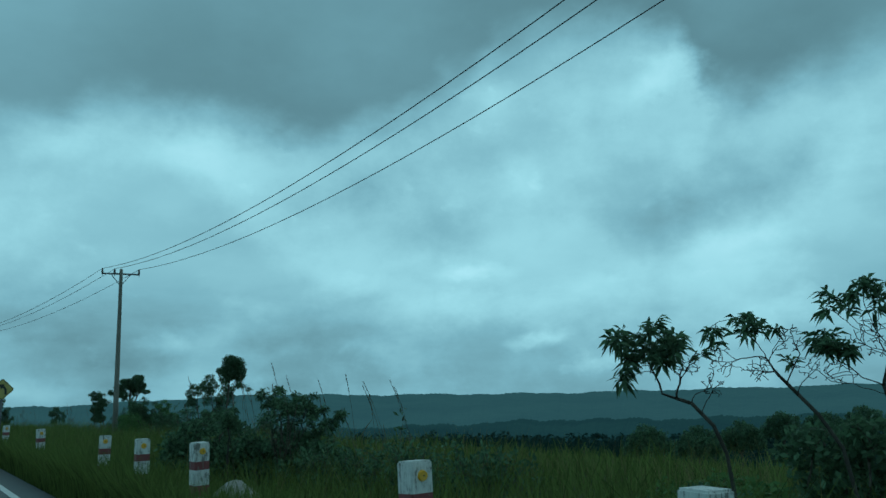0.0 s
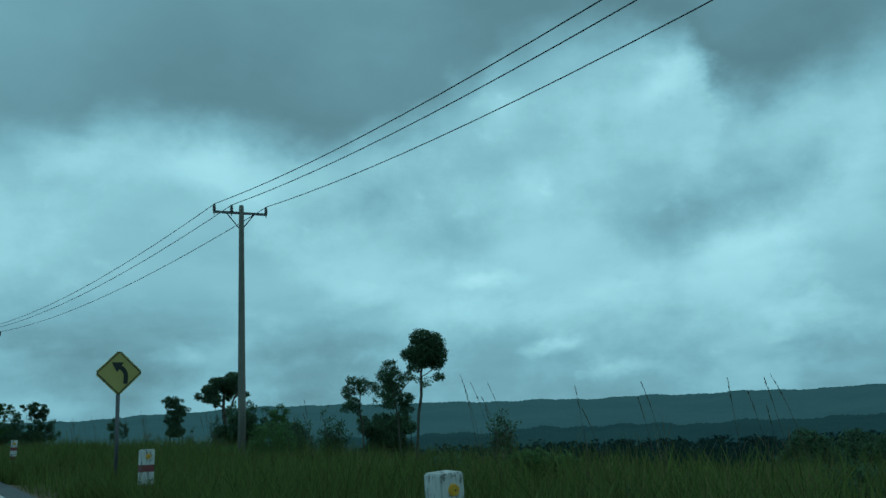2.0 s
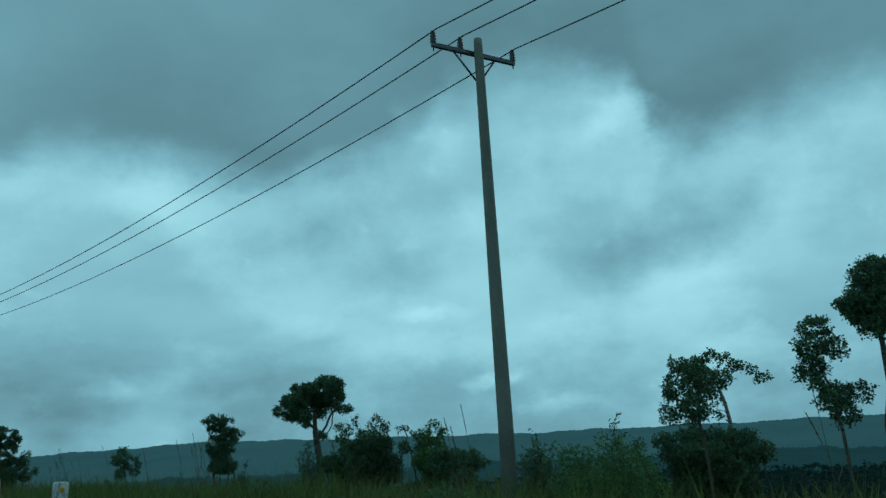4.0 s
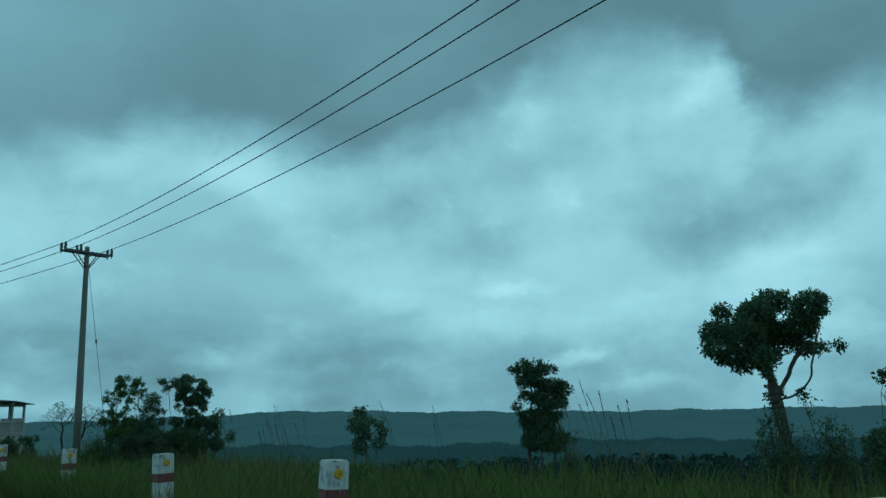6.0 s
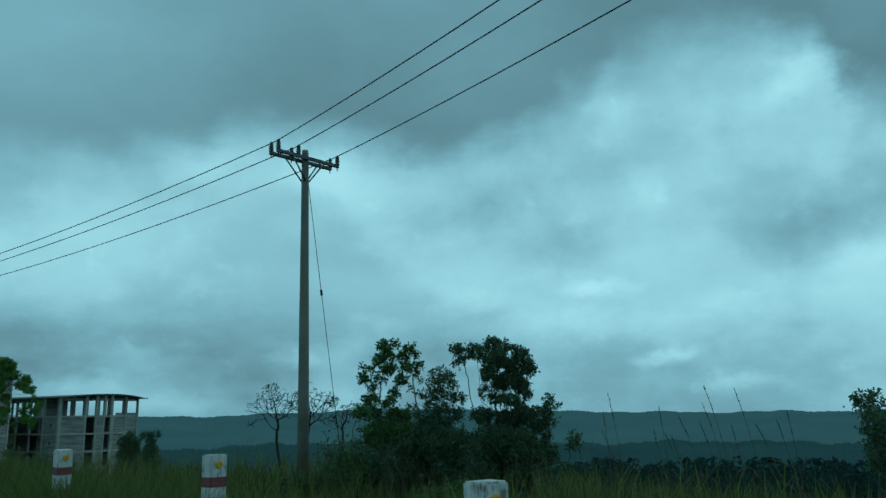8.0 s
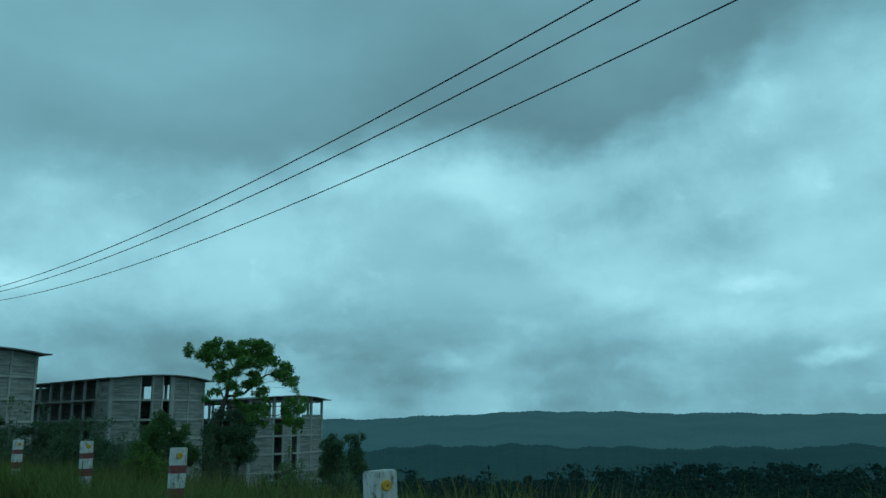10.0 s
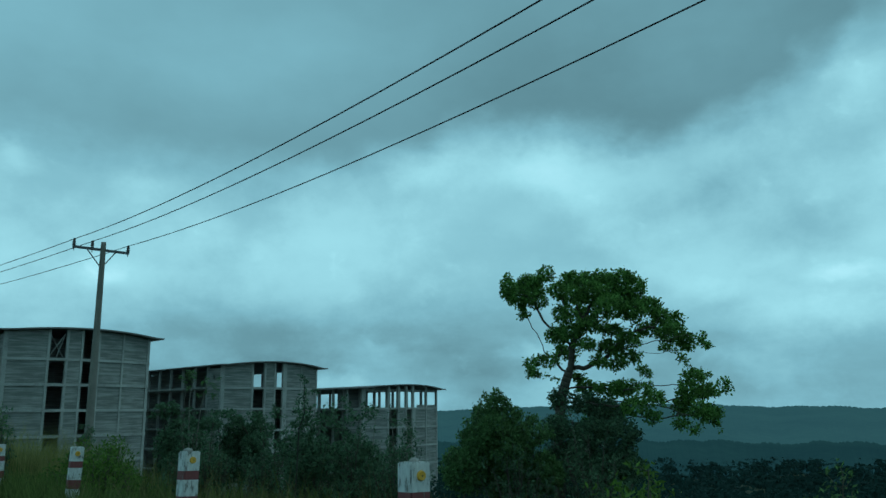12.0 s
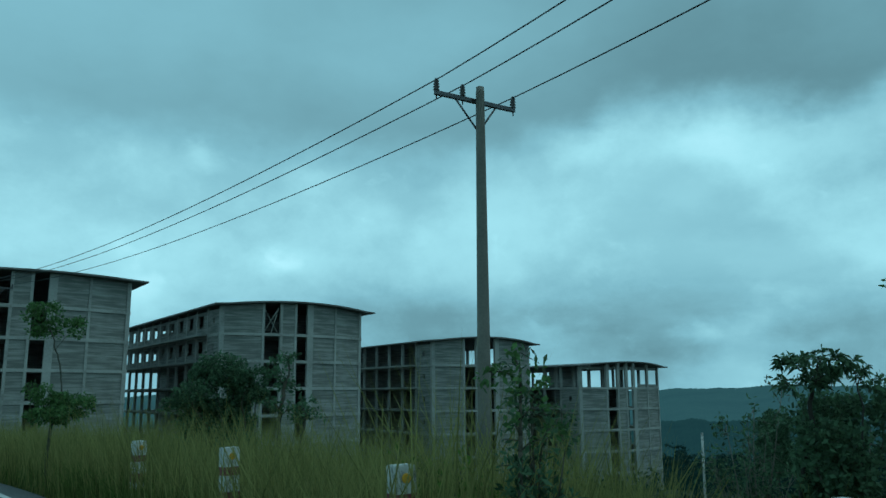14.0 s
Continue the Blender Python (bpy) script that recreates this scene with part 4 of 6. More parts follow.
    if not leafy.all():
        d = np.linalg.norm(P[:, None] - targets[None], axis=2)
        near = leafy[d.argmin(1)]
    last = [i for i in range(n) if i >= len(start) and near[i] and tips[i] <= (1 if rosette else 3) and (not rosette or not kids[i])]
    if rosette:
        c, ahead = P[last], np.array([P[i] - P[parent[i]] for i in last]) / step
    else:
        # each spray hangs on the nearest twig
        hang = np.array([int(((P - p) ** 2).sum(1).argmin()) for p in sprays])
        pull = sprays - P[hang]
        far = np.linalg.norm(pull, axis=1)[:, None] + 1e-6
        c = np.concatenate([P[last], P[hang] + pull * np.minimum(1, 1.5 * gap / far)])
        ahead = np.concatenate([np.array([P[i] - P[parent[i]] for i in last]) / step, pull / far])
    c, ahead = np.repeat(c, leaves, axis=0), np.repeat(ahead, leaves, axis=0)
    m = len(c)
    if rosette:
        out = r.normal(size=(m, 3)) * np.array([1, 1, 0.6]) + ahead * 0.5
        c = c + r.normal(size=(m, 3)) * leaf * 0.16
        V = leaf_quads(c, out, leaf * r.uniform(0.6, 1.25, (m, 1)), broad, r, 0.3)
    else:
        out = r.normal(size=(m, 3)) + ahead * 0.7 + np.array([0, 0, 0.3])
        c = c + r.normal(size=(m, 3)) * leaf * 0.42
        V = leaf_quads(c, out, leaf * r.uniform(0.65, 1.35, (m, 1)), broad, r, 0.1)
    V = V.reshape(-1, 3)
    quick_mesh("crown", V, np.arange(len(V)).reshape(-1, 4), mat or LEAF_DARK, root)
    return tagged(root, label or "small dark leafy tree in tall grass", category)


def build_shrub(x, y, height, spread, seed, shoots=16, leaf=0.10, mat=None, label="", bare=0.3, bark=None, name="bush", category="bush", yaw=0.0, tuft=0, thin=False):
    """Many upright shoots from one foot, leaves along their upper part. tuft: leaves only in heads at the tips."""
    r = np.random.RandomState(seed)
    g = height_at(x, y) - 0.05
    root = new(name)
    root.matrix_world = pose(x, y, g, 0, 0, yaw)
    h = height - g
    t, allv = Tubes(), []
    for k in range(shoots):
        a, q = r.uniform(0, 6.283), r.uniform(0, 1) ** 0.6
        hh = h * (1.0 if k == 0 else r.uniform(0.5, 1.0) * (1 - 0.35 * q))
        ex, ey = math.cos(a) * spread * q, math.sin(a) * spread * q
        p = [Vector((ex * 0.1, ey * 0.1, -0.05)), Vector((ex * 0.45 + r.uniform(-.06, .06), ey * 0.45, hh * 0.4)), Vector((ex * 0.8, ey * 0.8 + r.uniform(-.05, .05), hh * 0.75)), Vector((ex * 1.05, ey * 1.05, hh))]
        t.add(p, [0.02, 0.015, 0.010, 0.004], 5)
        P = np.array(p)
        heads = []
        for j in range(int((9 if not tuft else tuft / 9) * (1 + hh * 0.25)) if not thin else 4):
            f = 1 - (1 - bare) * r.uniform(0, 1) ** (1.0 if not tuft else 2.5)
            f = min(max(f, 0.02), 0.999) * 3
            i = int(f)
            c = P[i] * (1 - f + i) + P[i + 1] * (f - i)
            reach = (0.07 if thin else 0.10 + 0.22 * spread) * r.uniform(0.5, 1.3)
            v = r.normal(size=3) + np.array([0, 0, 0.5])
            v *= reach / np.linalg.norm(v)
            t.add([Vector(c), Vector(c + v)], [0.006, 0.003], 3)
            heads += [c + v] * (5 if thin else 7) + [c + v * 0.5] * (2 if thin else 3)
        heads += [P[3]] * 8
        n = len(heads)
        c0 = np.array(heads) + r.normal(size=(n, 3)) * leaf * (0.5 if not tuft else 0.3)
        out = r.normal(size=(n, 3)) + np.array([0, 0, 0.45])
        out /= np.linalg.norm(out, axis=1)[:, None]
        ln = leaf * r.uniform(0.6, 1.3, (n, 1))
        side = np.cross(out, r.normal(size=(n, 3)))
        side /= np.linalg.norm(side, axis=1)[:, None]
        wv = side * ln * 0.2
        allv.append(np.stack([c0, c0 + out * ln * 0.5 + wv, c0 + out * ln, c0 + out * ln * 0.5 - wv], 1))
    t.make("trunk", bark or BARK, root)
    V = np.concatenate(allv).reshape(-1, 3)
    quick_mesh("foliage", V, np.arange(len(V)).reshape(-1, 4), mat or LEAF_DARK, root)
    return tagged(root, label or "dark leafy bush with upright shoots", category)


def build_tuft_shrub(x, y, height, lean, seed, stems=4, leaf=0.12, spread=0.5, mat=None, forks=3, label="", full=0):
    """Bare crooked stems that fork upward and end in rosettes of long leaves."""
    r = random.Random(seed)
    rn = np.random.RandomState(seed)
    g = height_at(x, y) - 0.05
    root = new("bush")
    root.matrix_world = pose(x, y, g, 0, 0, 0)
    h = height - g
    t, ends = Tubes(), []

    def grow(p, d, length, rad, level):
        mid = p + d * length * 0.5 + Vector((r.uniform(-1, 1), r.uniform(-1, 1), r.uniform(-.3, .6))) * length * 0.1
        end = p + d * length
        t.add([p, mid, end], [rad, rad * 0.85, rad * 0.7], 5)
        if level >= forks:
            ends.append(end)
            return
        for k in range(2 if level else 3):
            nd = (d + Vector((r.uniform(-1, 1) * 0.42 + lean * 0.2, r.uniform(-1, 1) * 0.42, r.uniform(-.05, .45)))).normalized()
            grow(end if k else mid.lerp(end, 0.7), nd, length * r.uniform(0.55, 0.85), rad * 0.68, level + 1)

    for k in range(stems):
        grow(Vector((r.uniform(-.1, .1), r.uniform(-.1, .1), -0.05)), Vector((lean + r.uniform(-1, 1) * spread, r.uniform(-1, 1) * spread, 1)).normalized(), h * 0.42, 0.013, 0)
    top = max(e.z for e in ends)
    t.v = [Vector((v.x, v.y, v.z * h / top if v.z > 0 else v.z)) for v in t.v]
    t.make("trunk", BARK, root)
    allv = []
    for e in ends:
        low = e.z / top
        if low < 0.72 and not full:
            continue
        for j in range(1 + full):
            n = 34
            c0 = np.array([e.x, e.y, e.z * h / top]) + rn.normal(size=(1, 3)) * leaf * 0.7 * j + rn.normal(size=(n, 3)) * 0.035
            out = rn.normal(size=(n, 3)) * np.array([1, 1, 0.7]) + np.array([0, 0, 0.3])
            out /= np.linalg.norm(out, axis=1)[:, None]
            side = np.cross(out, rn.normal(size=(n, 3)))
            side /= np.linalg.norm(side, axis=1)[:, None]
            ln = leaf * rn.uniform(0.6, 1.25, (n, 1))
            tip = c0 + out * ln + np.array([0, 0, -0.25 * leaf])
            allv.append(np.stack([c0, c0 + out * ln * 0.5 + side * ln * 0.14, tip, c0 + out * ln * 0.5 - side * ln * 0.14], 1))
    V = np.concatenate(allv).reshape(-1, 3)
    quick_mesh("foliage", V, np.arange(len(V)).reshape(-1, 4), mat or LEAF_DARK, root)
    return tagged(root, label or "spreading shrub with leaf rosettes on bare pale stems", "bush")


D = LEAF_DARK
# first stretch
build_tree(-20.17, 58.08, [(-0.1, 3.83, 0.39, 0.31), (0.34, 3.67, 0.35, 0.31), (-0.51, 3.33, 0.33, 0.25), (-0.03, 3.34, 0.55, 0.47), (0.51, 3.26, 0.25, 0.31), (-0.34, 2.92, 0.27, 0.21), (0.34, 2.98, 0.31, 0.23), (0.43, 2.5, 0.21, 0.16)], yaw=1.2, seed=1, trunk=[(-.45, 0), (-.3, 1.3), (-.18, 1.9), (-.16, 2.6)], trunk_r=.05, leaf=.06, leaves=6, label="slender tree with a round dark crown")
build_tree(-20.9, 58.3, [(-0.49, 2.97, 0.28, 0.2), (-0.7, 2.65, 0.24, 0.24), (-0.31, 2.64, 0.24, 0.2), (-0.52, 2.26, 0.28, 0.24), (-0.08, 2.49, 0.14, 0.1), (-0.57, 1.75, 0.24, 0.2), (-0.64, 1.98, 0.16, 0.16), (-0.05, 1.8, 0.28, 0.24), (0.14, 1.85, 0.16, 0.16), (-0.01, 1.48, 0.24, 0.2)], yaw=2.7, seed=2, trunk=[(-.2, 0), (-.28, 1.2), (-.4, 2.0)], trunk_r=.03, density=.8, leaf=.06, leaves=6, label="thin young tree with sparse dark leaves")
build_tree(-22.72, 60.7, [(-0.28, 2.6, 0.21, 0.19), (0.1, 2.48, 0.3, 0.19), (0.51, 2.4, 0.21, 0.17), (-0.39, 2.19, 0.26, 0.26), (0.09, 2.23, 0.21, 0.17), (0.68, 2.25, 0.17, 0.13), (-0.24, 1.77, 0.3, 0.26), (-0.51, 1.64, 0.21, 0.17), (-0.1, 1.5, 0.17, 0.17)], yaw=6.0, seed=3, trunk=[(.15, 0), (.08, 1.0), (.0, 1.5)], trunk_r=.032, density=.8, leaf=.06, leaves=6, label="young tree with open dark clumps")
build_tree(-30.85, 73.95, [(-0.24, 3.64, 0.42, 0.26), (0.23, 3.42, 0.35, 0.32), (-0.73, 3.35, 0.39, 0.32), (-1.29, 3.46, 0.23, 0.19), (-1.52, 3, 0.32, 0.29), (-1.07, 2.97, 0.42, 0.35), (-0.51, 3.02, 0.48, 0.39), (0.12, 3.07, 0.39, 0.29), (-1.73, 2.65, 0.23, 0.19), (-1.34, 2.51, 0.32, 0.23), (-0.86, 2.49, 0.35, 0.26), (-0.46, 2.58, 0.26, 0.22), (0.41, 2.66, 0.35, 0.14), (0.72, 2.64, 0.14, 0.11), (0.03, 2.8, 0.29, 0.16), (-0.72, 2.17, 0.19, 0.13), (-0.44, 1.74, 0.19, 0.19), (-0.12, 1.72, 0.11, 0.13), (-1.04, 2.26, 0.19, 0.1)],
           yaw=-6.1, seed=4, trunk=[(-.4, 0), (-.42, 1.0), (-.5, 1.55)], trunk_r=.12, leaf=.062, deep=.55, leaves=8, label="umbrella-shaped tree with a dense dark crown")
build_shrub(-31.6, 73.5, 1.6, .55, 41, 26, .07, label="dark shrub round the foot of a tree")
build_shrub(-30.45, 73.6, 1.55, .5, 42, 26, .07, label="dark shrub round the foot of a tree")
build_tree(-36.2, 79.1, [(0.24, 2.67, 0.24, 0.17), (0, 2.59, 0.14, 0.1), (0.37, 2.52, 0.26, 0.17), (0.63, 2.65, 0.19, 0.17), (0.82, 2.6, 0.17, 0.17), (0.98, 2.63, 0.1, 0.12), (0.06, 2.41, 0.14, 0.11), (0.3, 2.31, 0.24, 0.17), (0.54, 2.3, 0.24, 0.17), (0.67, 2.14, 0.26, 0.21), (0.91, 2.18, 0.26, 0.17), (1.15, 2.17, 0.24, 0.17), (1.31, 2.03, 0.12, 0.14), (0.88, 1.92, 0.36, 0.21), (1.16, 1.86, 0.19, 0.17), (0.54, 1.88, 0.26, 0.19), (0.26, 1.94, 0.14, 0.17), (0.06, 1.9, 0.12, 0.08), (-0.06, 1.64, 0.14, 0.12), (1.32, 1.7, 0.14, 0.12), (0.95, 1.66, 0.26, 0.14), (0.14, 1.22, 0.24, 0.19), (0.42, 1.16, 0.24, 0.24), (0.81, 1.26, 0.29, 0.17), (.3, 1.45, .25, .15), (.65, 1.5, .3, .15), (1.0, 1.4, .25, .15), (.5, .8, .45, .3), (.95, .8, .4, .3)],
           yaw=-19.6, seed=5, trunk_x=.55, trunk_r=.05, fork=.3, stems=5, leaf=.06, leaves=9, deep=.35, label="ragged many-stemmed tree with dark leaves")
build_shrub(-34.9, 79.2, .95, .35, 43, 12, .07, label="small dark bush in the grass")
build_tree(-40.95, 83.19, [(-0.03, 1.61, 0.24, 0.24), (-0.13, 1.27, 0.26, 0.26), (0.27, 1.34, 0.17, 0.17), (0.58, 1.33, 0.18, 0.18), (0.68, 1.02, 0.18, 0.18), (0.1, 0.96, 0.25, 0.25), (0.6, 0.7, 0.2, 0.2), (0, 0.6, 0.25, 0.25)], yaw=3, seed=6, trunk_x=.2, trunk_r=.025, fork=.2, stems=3, leaf=.07, label="narrow upright bush with dark leaves", name="bush", category="bush")
build_tree(-49.7, 86.2, [(-0.25, 3.05, 0.15, 0.13), (-0.03, 3.1, 0.1, 0.11), (0.28, 2.98, 0.15, 0.12), (0.41, 2.85, 0.09, 0.07), (-0.2, 2.81, 0.21, 0.15), (0.13, 2.83, 0.14, 0.14), (0.44, 2.64, 0.14, 0.1), (-0.44, 2.74, 0.11, 0.13), (-0.16, 2.55, 0.19, 0.13), (0.2, 2.57, 0.16, 0.12), (0.39, 2.46, 0.11, 0.07), (-0.33, 2.35, 0.13, 0.12), (0.11, 2.31, 0.16, 0.11), (0.47, 2.3, 0.09, 0.06), (-0.74, 2.57, 0.09, 0.11), (-0.57, 2.59, 0.07, 0.07), (-0.69, 2.36, 0.13, 0.13), (-0.52, 2.15, 0.1, 0.1), (-0.71, 1.9, 0.14, 0.12), (-0.48, 1.94, 0.12, 0.13), (-0.06, 2.03, 0.13, 0.11), (0.33, 2.08, 0.07, 0.05), (-0.19, 1.83, 0.16, 0.12), (-0.75, 1.61, 0.15, 0.16), (-0.5, 1.59, 0.16, 0.17), (0, 1.5, .3, .2), (-.3, 1.15, .5, .3), (.3, 1.05, .4, .35)],
           yaw=3.7, seed=7, trunk_x=-.2, trunk_r=.028, fork=.3, stems=6, mat=LEAF_MID, leaf=.065, density=1.2, deep=.25, leaves=9, label="upright leafy tree beside the power pole")
build_tree(-48.62, 85.75, [(-0.06, 2.51, 0.11, 0.07), (-0.26, 2.41, 0.11, 0.09), (0.13, 2.35, 0.14, 0.12), (-0.02, 2.26, 0.18, 0.13), (-0.22, 2.16, 0.14, 0.14), (0.22, 2.15, 0.12, 0.12), (-0.43, 1.95, 0.11, 0.11), (-0.09, 1.96, 0.21, 0.15), (0.2, 1.91, 0.16, 0.14), (0.4, 1.9, 0.11, 0.13), (-0.3, 1.75, 0.15, 0.12), (-0.55, 2, 0.06, 0.11), (-0.01, 1.67, 0.25, 0.15), (-0.64, 1.75, 0.14, 0.05), (-0.41, 1.53, 0.21, 0.12), (0.27, 1.54, 0.16, 0.16), (-0.13, 1.35, 0.33, 0.19), (.1, .9, .55, .4), (-.5, .95, .4, .35)],
           yaw=-0.5, seed=8, trunk_r=.04, fork=.22, stems=3, leaf=.052, deep=.2, label="dense dark bushy tree")
build_tree(-47.5, 85.9, [(-0.75, 2.91, 0.17, 0.12), (-0.55, 2.96, 0.17, 0.09), (-0.35, 2.91, 0.13, 0.1), (-0.84, 2.69, 0.13, 0.12), (-0.56, 2.77, 0.19, 0.09), (-0.05, 3.03, 0.19, 0.14), (0.19, 2.97, 0.17, 0.15), (0.42, 2.85, 0.19, 0.15), (0.65, 2.72, 0.14, 0.17), (-0.17, 2.78, 0.19, 0.17), (0.12, 2.67, 0.27, 0.21), (0.44, 2.51, 0.25, 0.21), (0.72, 2.52, 0.09, 0.21), (-0.1, 2.38, 0.21, 0.19), (0.18, 2.22, 0.29, 0.21), (0.5, 2.16, 0.21, 0.21), (-0.22, 2.07, 0.15, 0.1), (0.01, 1.88, 0.23, 0.14), (0.31, 1.83, 0.21, 0.13), (0.63, 1.96, 0.13, 0.14), (-0.33, 1.92, 0.09, 0.07), (-.3, 1.5, .25, .18), (.25, 1.4, .35, .22), (.55, 1.6, .22, .18), (0, .95, .6, .4), (.5, .8, .4, .4)],
           yaw=-4.9, seed=9, trunk_x=-.1, trunk_r=.05, fork=.42, stems=3, leaf=.055, leaves=9, deep=.3, label="tree with a rounded dark crown and open stems")
build_tree(-46.5, 86.1, [(0.18, 1.82, 0.11, 0.11), (0.31, 1.65, 0.11, 0.11), (0.05, 1.67, 0.17, 0.17), (-0.17, 1.54, 0.17, 0.17), (-0.24, 1.37, 0.2, 0.2), (0.07, 1.39, 0.17, 0.17), (-0.32, 1.18, 0.2, 0.2), (-0.02, 1.1, 0.17, 0.17), (0.62, 1.06, 0.13, 0.13), (0.58, 0.87, 0.16, 0.16), (0, 0.7, 0.3, 0.3)],
           yaw=0, seed=44, trunk_r=.025, fork=.2, stems=3, leaf=.065, label="dark shrub with loose leafy branches", name="bush", category="bush")
build_shrub(-50.6, 85.9, 1.0, .6, 45, 16, .09, mat=LEAF_MID, label="green shrub at the edge of the trees")
build_shrub(-47.9, 85.3, 1.0, .7, 46, 18, .08, label="low dark shrub under the trees")
build_tree(-53.5, 88.6, [(0.05, 2.33, 0.16, 0.08)], twigs=[(0.05, 2.11, 0.41, 0.28), (0.3, 1.84, 0.49, 0.36), (-0.2, 1.81, 0.33, 0.23), (0.63, 1.95, 0.26, 0.26), (-0.39, 1.41, 0.18, 0.1)], yaw=15.4, seed=3, trunk_x=0.3, trunk_r=0.035, fork=.3, leaf=.06, gap=.095, leaves=2, deep=.3, bark=DARK_BARK, twig_r=.0062, name="bare_tree", category="bare tree", label="almost bare small tree with crooked dark branches")
build_tree(-51.9, 88.9, [(-0.02, 1.95, 0.16, 0.13)], twigs=[(-0.33, 1.96, 0.46, 0.28), (-0.64, 2.22, 0.2, 0.18), (-0.21, 1.59, 0.31, 0.26), (-0.87, 1.91, 0.28, 0.38)], yaw=10.2, seed=8, trunk_x=-0.85, trunk_r=0.04, fork=.4, leaf=.06, gap=.095, leaves=2, deep=.3, bark=DARK_BARK, twig_r=.0062, name="bare_tree", category="bare tree", label="almost bare small tree with crooked dark branches")
build_tree(-50.8, 89.3, [(-0.5, 1.82, 0.2, 0.08)], twigs=[(-1.03, 1.44, 0.31, 0.31), (-0.6, 1.76, 0.26, 0.18), (-0.86, 1.7, 0.28, 0.21)], yaw=6.5, seed=12, trunk_x=-1.0, trunk_r=0.03, fork=.4, leaf=.06, gap=.095, leaves=2, deep=.3, bark=DARK_BARK, twig_r=.0062, name="bare_tree", category="bare tree", label="almost bare small tree with crooked dark branches")
for k, (x, y, h, w) in enumerate(((-50.4, 86.5, 1.45, .6), (-49.5, 85.7, 1.5, .6), (-48.9, 86.5, 1.7, .6), (-48.1, 85.2, 1.3, .6), (-51.2, 87.2, 1.2, .6), (-47.0, 85.5, 1.3, .6))):
    build_shrub(x, y, h, w, 300 + k, 24, .075, label="dense dark undergrowth bush below the trees", bare=.1)
# thicket before the umbrella tree
build_tree(-30.2, 71.2, [(-0.21, 1.92, 0.18, 0.13), (0.06, 1.8, 0.17, 0.16), (-0.1, 1.56, 0.23, 0.2), (0.08, 1.19, 0.35, 0.28), (-.4, .8, .5, .35), (.3, .75, .5, .35), (0, .4, .7, .3)], yaw=-8.9, seed=61, trunk_r=.03, fork=.2, stems=3, leaf=.07, deep=.5, mat=D, label="dark bush with loose leafy heads", name="bush", category="bush")
build_tree(-29.2, 70.6, [(-0.53, 2.1, 0.12, 0.15), (0, 2.14, 0.14, 0.12), (-0.22, 1.88, 0.18, 0.14), (0.31, 1.88, 0.17, 0.17), (-0.57, 1.7, 0.21, 0.15), (-0.06, 1.48, 0.5, 0.28), (-0.74, 1.25, 0.39, 0.28), (0.32, 1.33, 0.31, 0.31), (-0.23, 0.97, 0.64, 0.33), (-.4, .8, .5, .35), (.3, .75, .5, .35), (0, .4, .7, .3)], yaw=-12.1, seed=62, trunk_r=.03, fork=.2, stems=6, leaf=.07, deep=.5, mat=D, label="dense dark thicket with upright leafy heads", name="bush", category="bush")
build_tree(-28.0, 70.2, [(-0.38, 1.78, 0.19, 0.08), (-0.26, 1.66, 0.11, 0.08), (-0.33, 1.24, 0.17, 0.25), (0.04, 1.54, 0.14, 0.11), (0.13, 1.16, 0.22, 0.25)], yaw=-15.8, seed=63, trunk_r=.03, fork=.2, stems=3, leaf=.07, deep=.5, mat=D, label="thin flat-headed dark bush", name="bush", category="bush")
build_tree(-27.2, 69.6, [(-0.2, 1.88, 0.19, 0.12), (-0.42, 1.58, 0.24, 0.19), (-0.02, 1.6, 0.16, 0.18), (-0.31, 1.2, 0.35, 0.27), (-0.04, 0.94, 0.27, 0.24), (-.4, .8, .5, .35), (.3, .75, .5, .35), (0, .4, .7, .3)], yaw=-18.6, seed=64, trunk_r=.03, fork=.2, stems=4, leaf=.07, deep=.5, mat=LEAF_MID, label="mid-green rounded bush in the grass", name="bush", category="bush")
build_tree(-26.0, 67.5, [(-1.29, 1.02, 0.43, 0.13), (-0.77, 0.91, 0.35, 0.2), (-1.64, 0.86, 0.33, 0.2), (-1.12, 0.67, 0.75, 0.28), (-0.43, 0.71, 0.31, 0.17), (-1.32, 0.32, 0.4, 0.3), (-1.03, 0.32, 0.4, 0.3), (-0.75, 0.32, 0.4, 0.3), (-1.32, -0.1, 0.4, 0.3), (-1.03, -0.1, 0.4, 0.3), (-0.75, -0.1, 0.4, 0.3)], yaw=-24.6, seed=65, trunk_r=.03, fork=.2, stems=5, leaf=.07, deep=.5, mat=D, label="low dense dark bush", name="bush", category="bush")
build_tree(-21.3, 62.8, [(-0.07, 2.91, 0.26, 0.13), (-0.36, 2.76, 0.18, 0.23), (0.16, 2.89, 0.16, 0.1), (0.43, 2.69, 0.21, 0.16), (0.73, 2.6, 0.12, 0.12), (0.9, 2.38, 0.19, 0.12), (0.13, 2.45, 0.21, 0.13), (-0.47, 2.42, 0.29, 0.23), (-0.22, 2.25, 0.23, 0.16), (-0.57, 2.08, 0.29, 0.21), (-0.21, 1.97, 0.18, 0.16), (-1.12, 2.12, 0.18, 0.16), (-1.26, 1.9, 0.13, 0.12), (-0.47, 1.67, 0.26, 0.16), (-1.34, 1.73, 0.09, 0.07), (-0.93, 1.87, 0.12, 0.1), (-0.15, 1.65, 0.16, 0.1)], yaw=-29.5, seed=21, trunk=[(0.11, 0.74), (0.15, 1.4), (0.09, 1.86), (-0.01, 2.21)], trunk_r=.045, bark=PALE_BARK, leaf=.07, deep=.4, label="open leafy tree with pale bare stems")
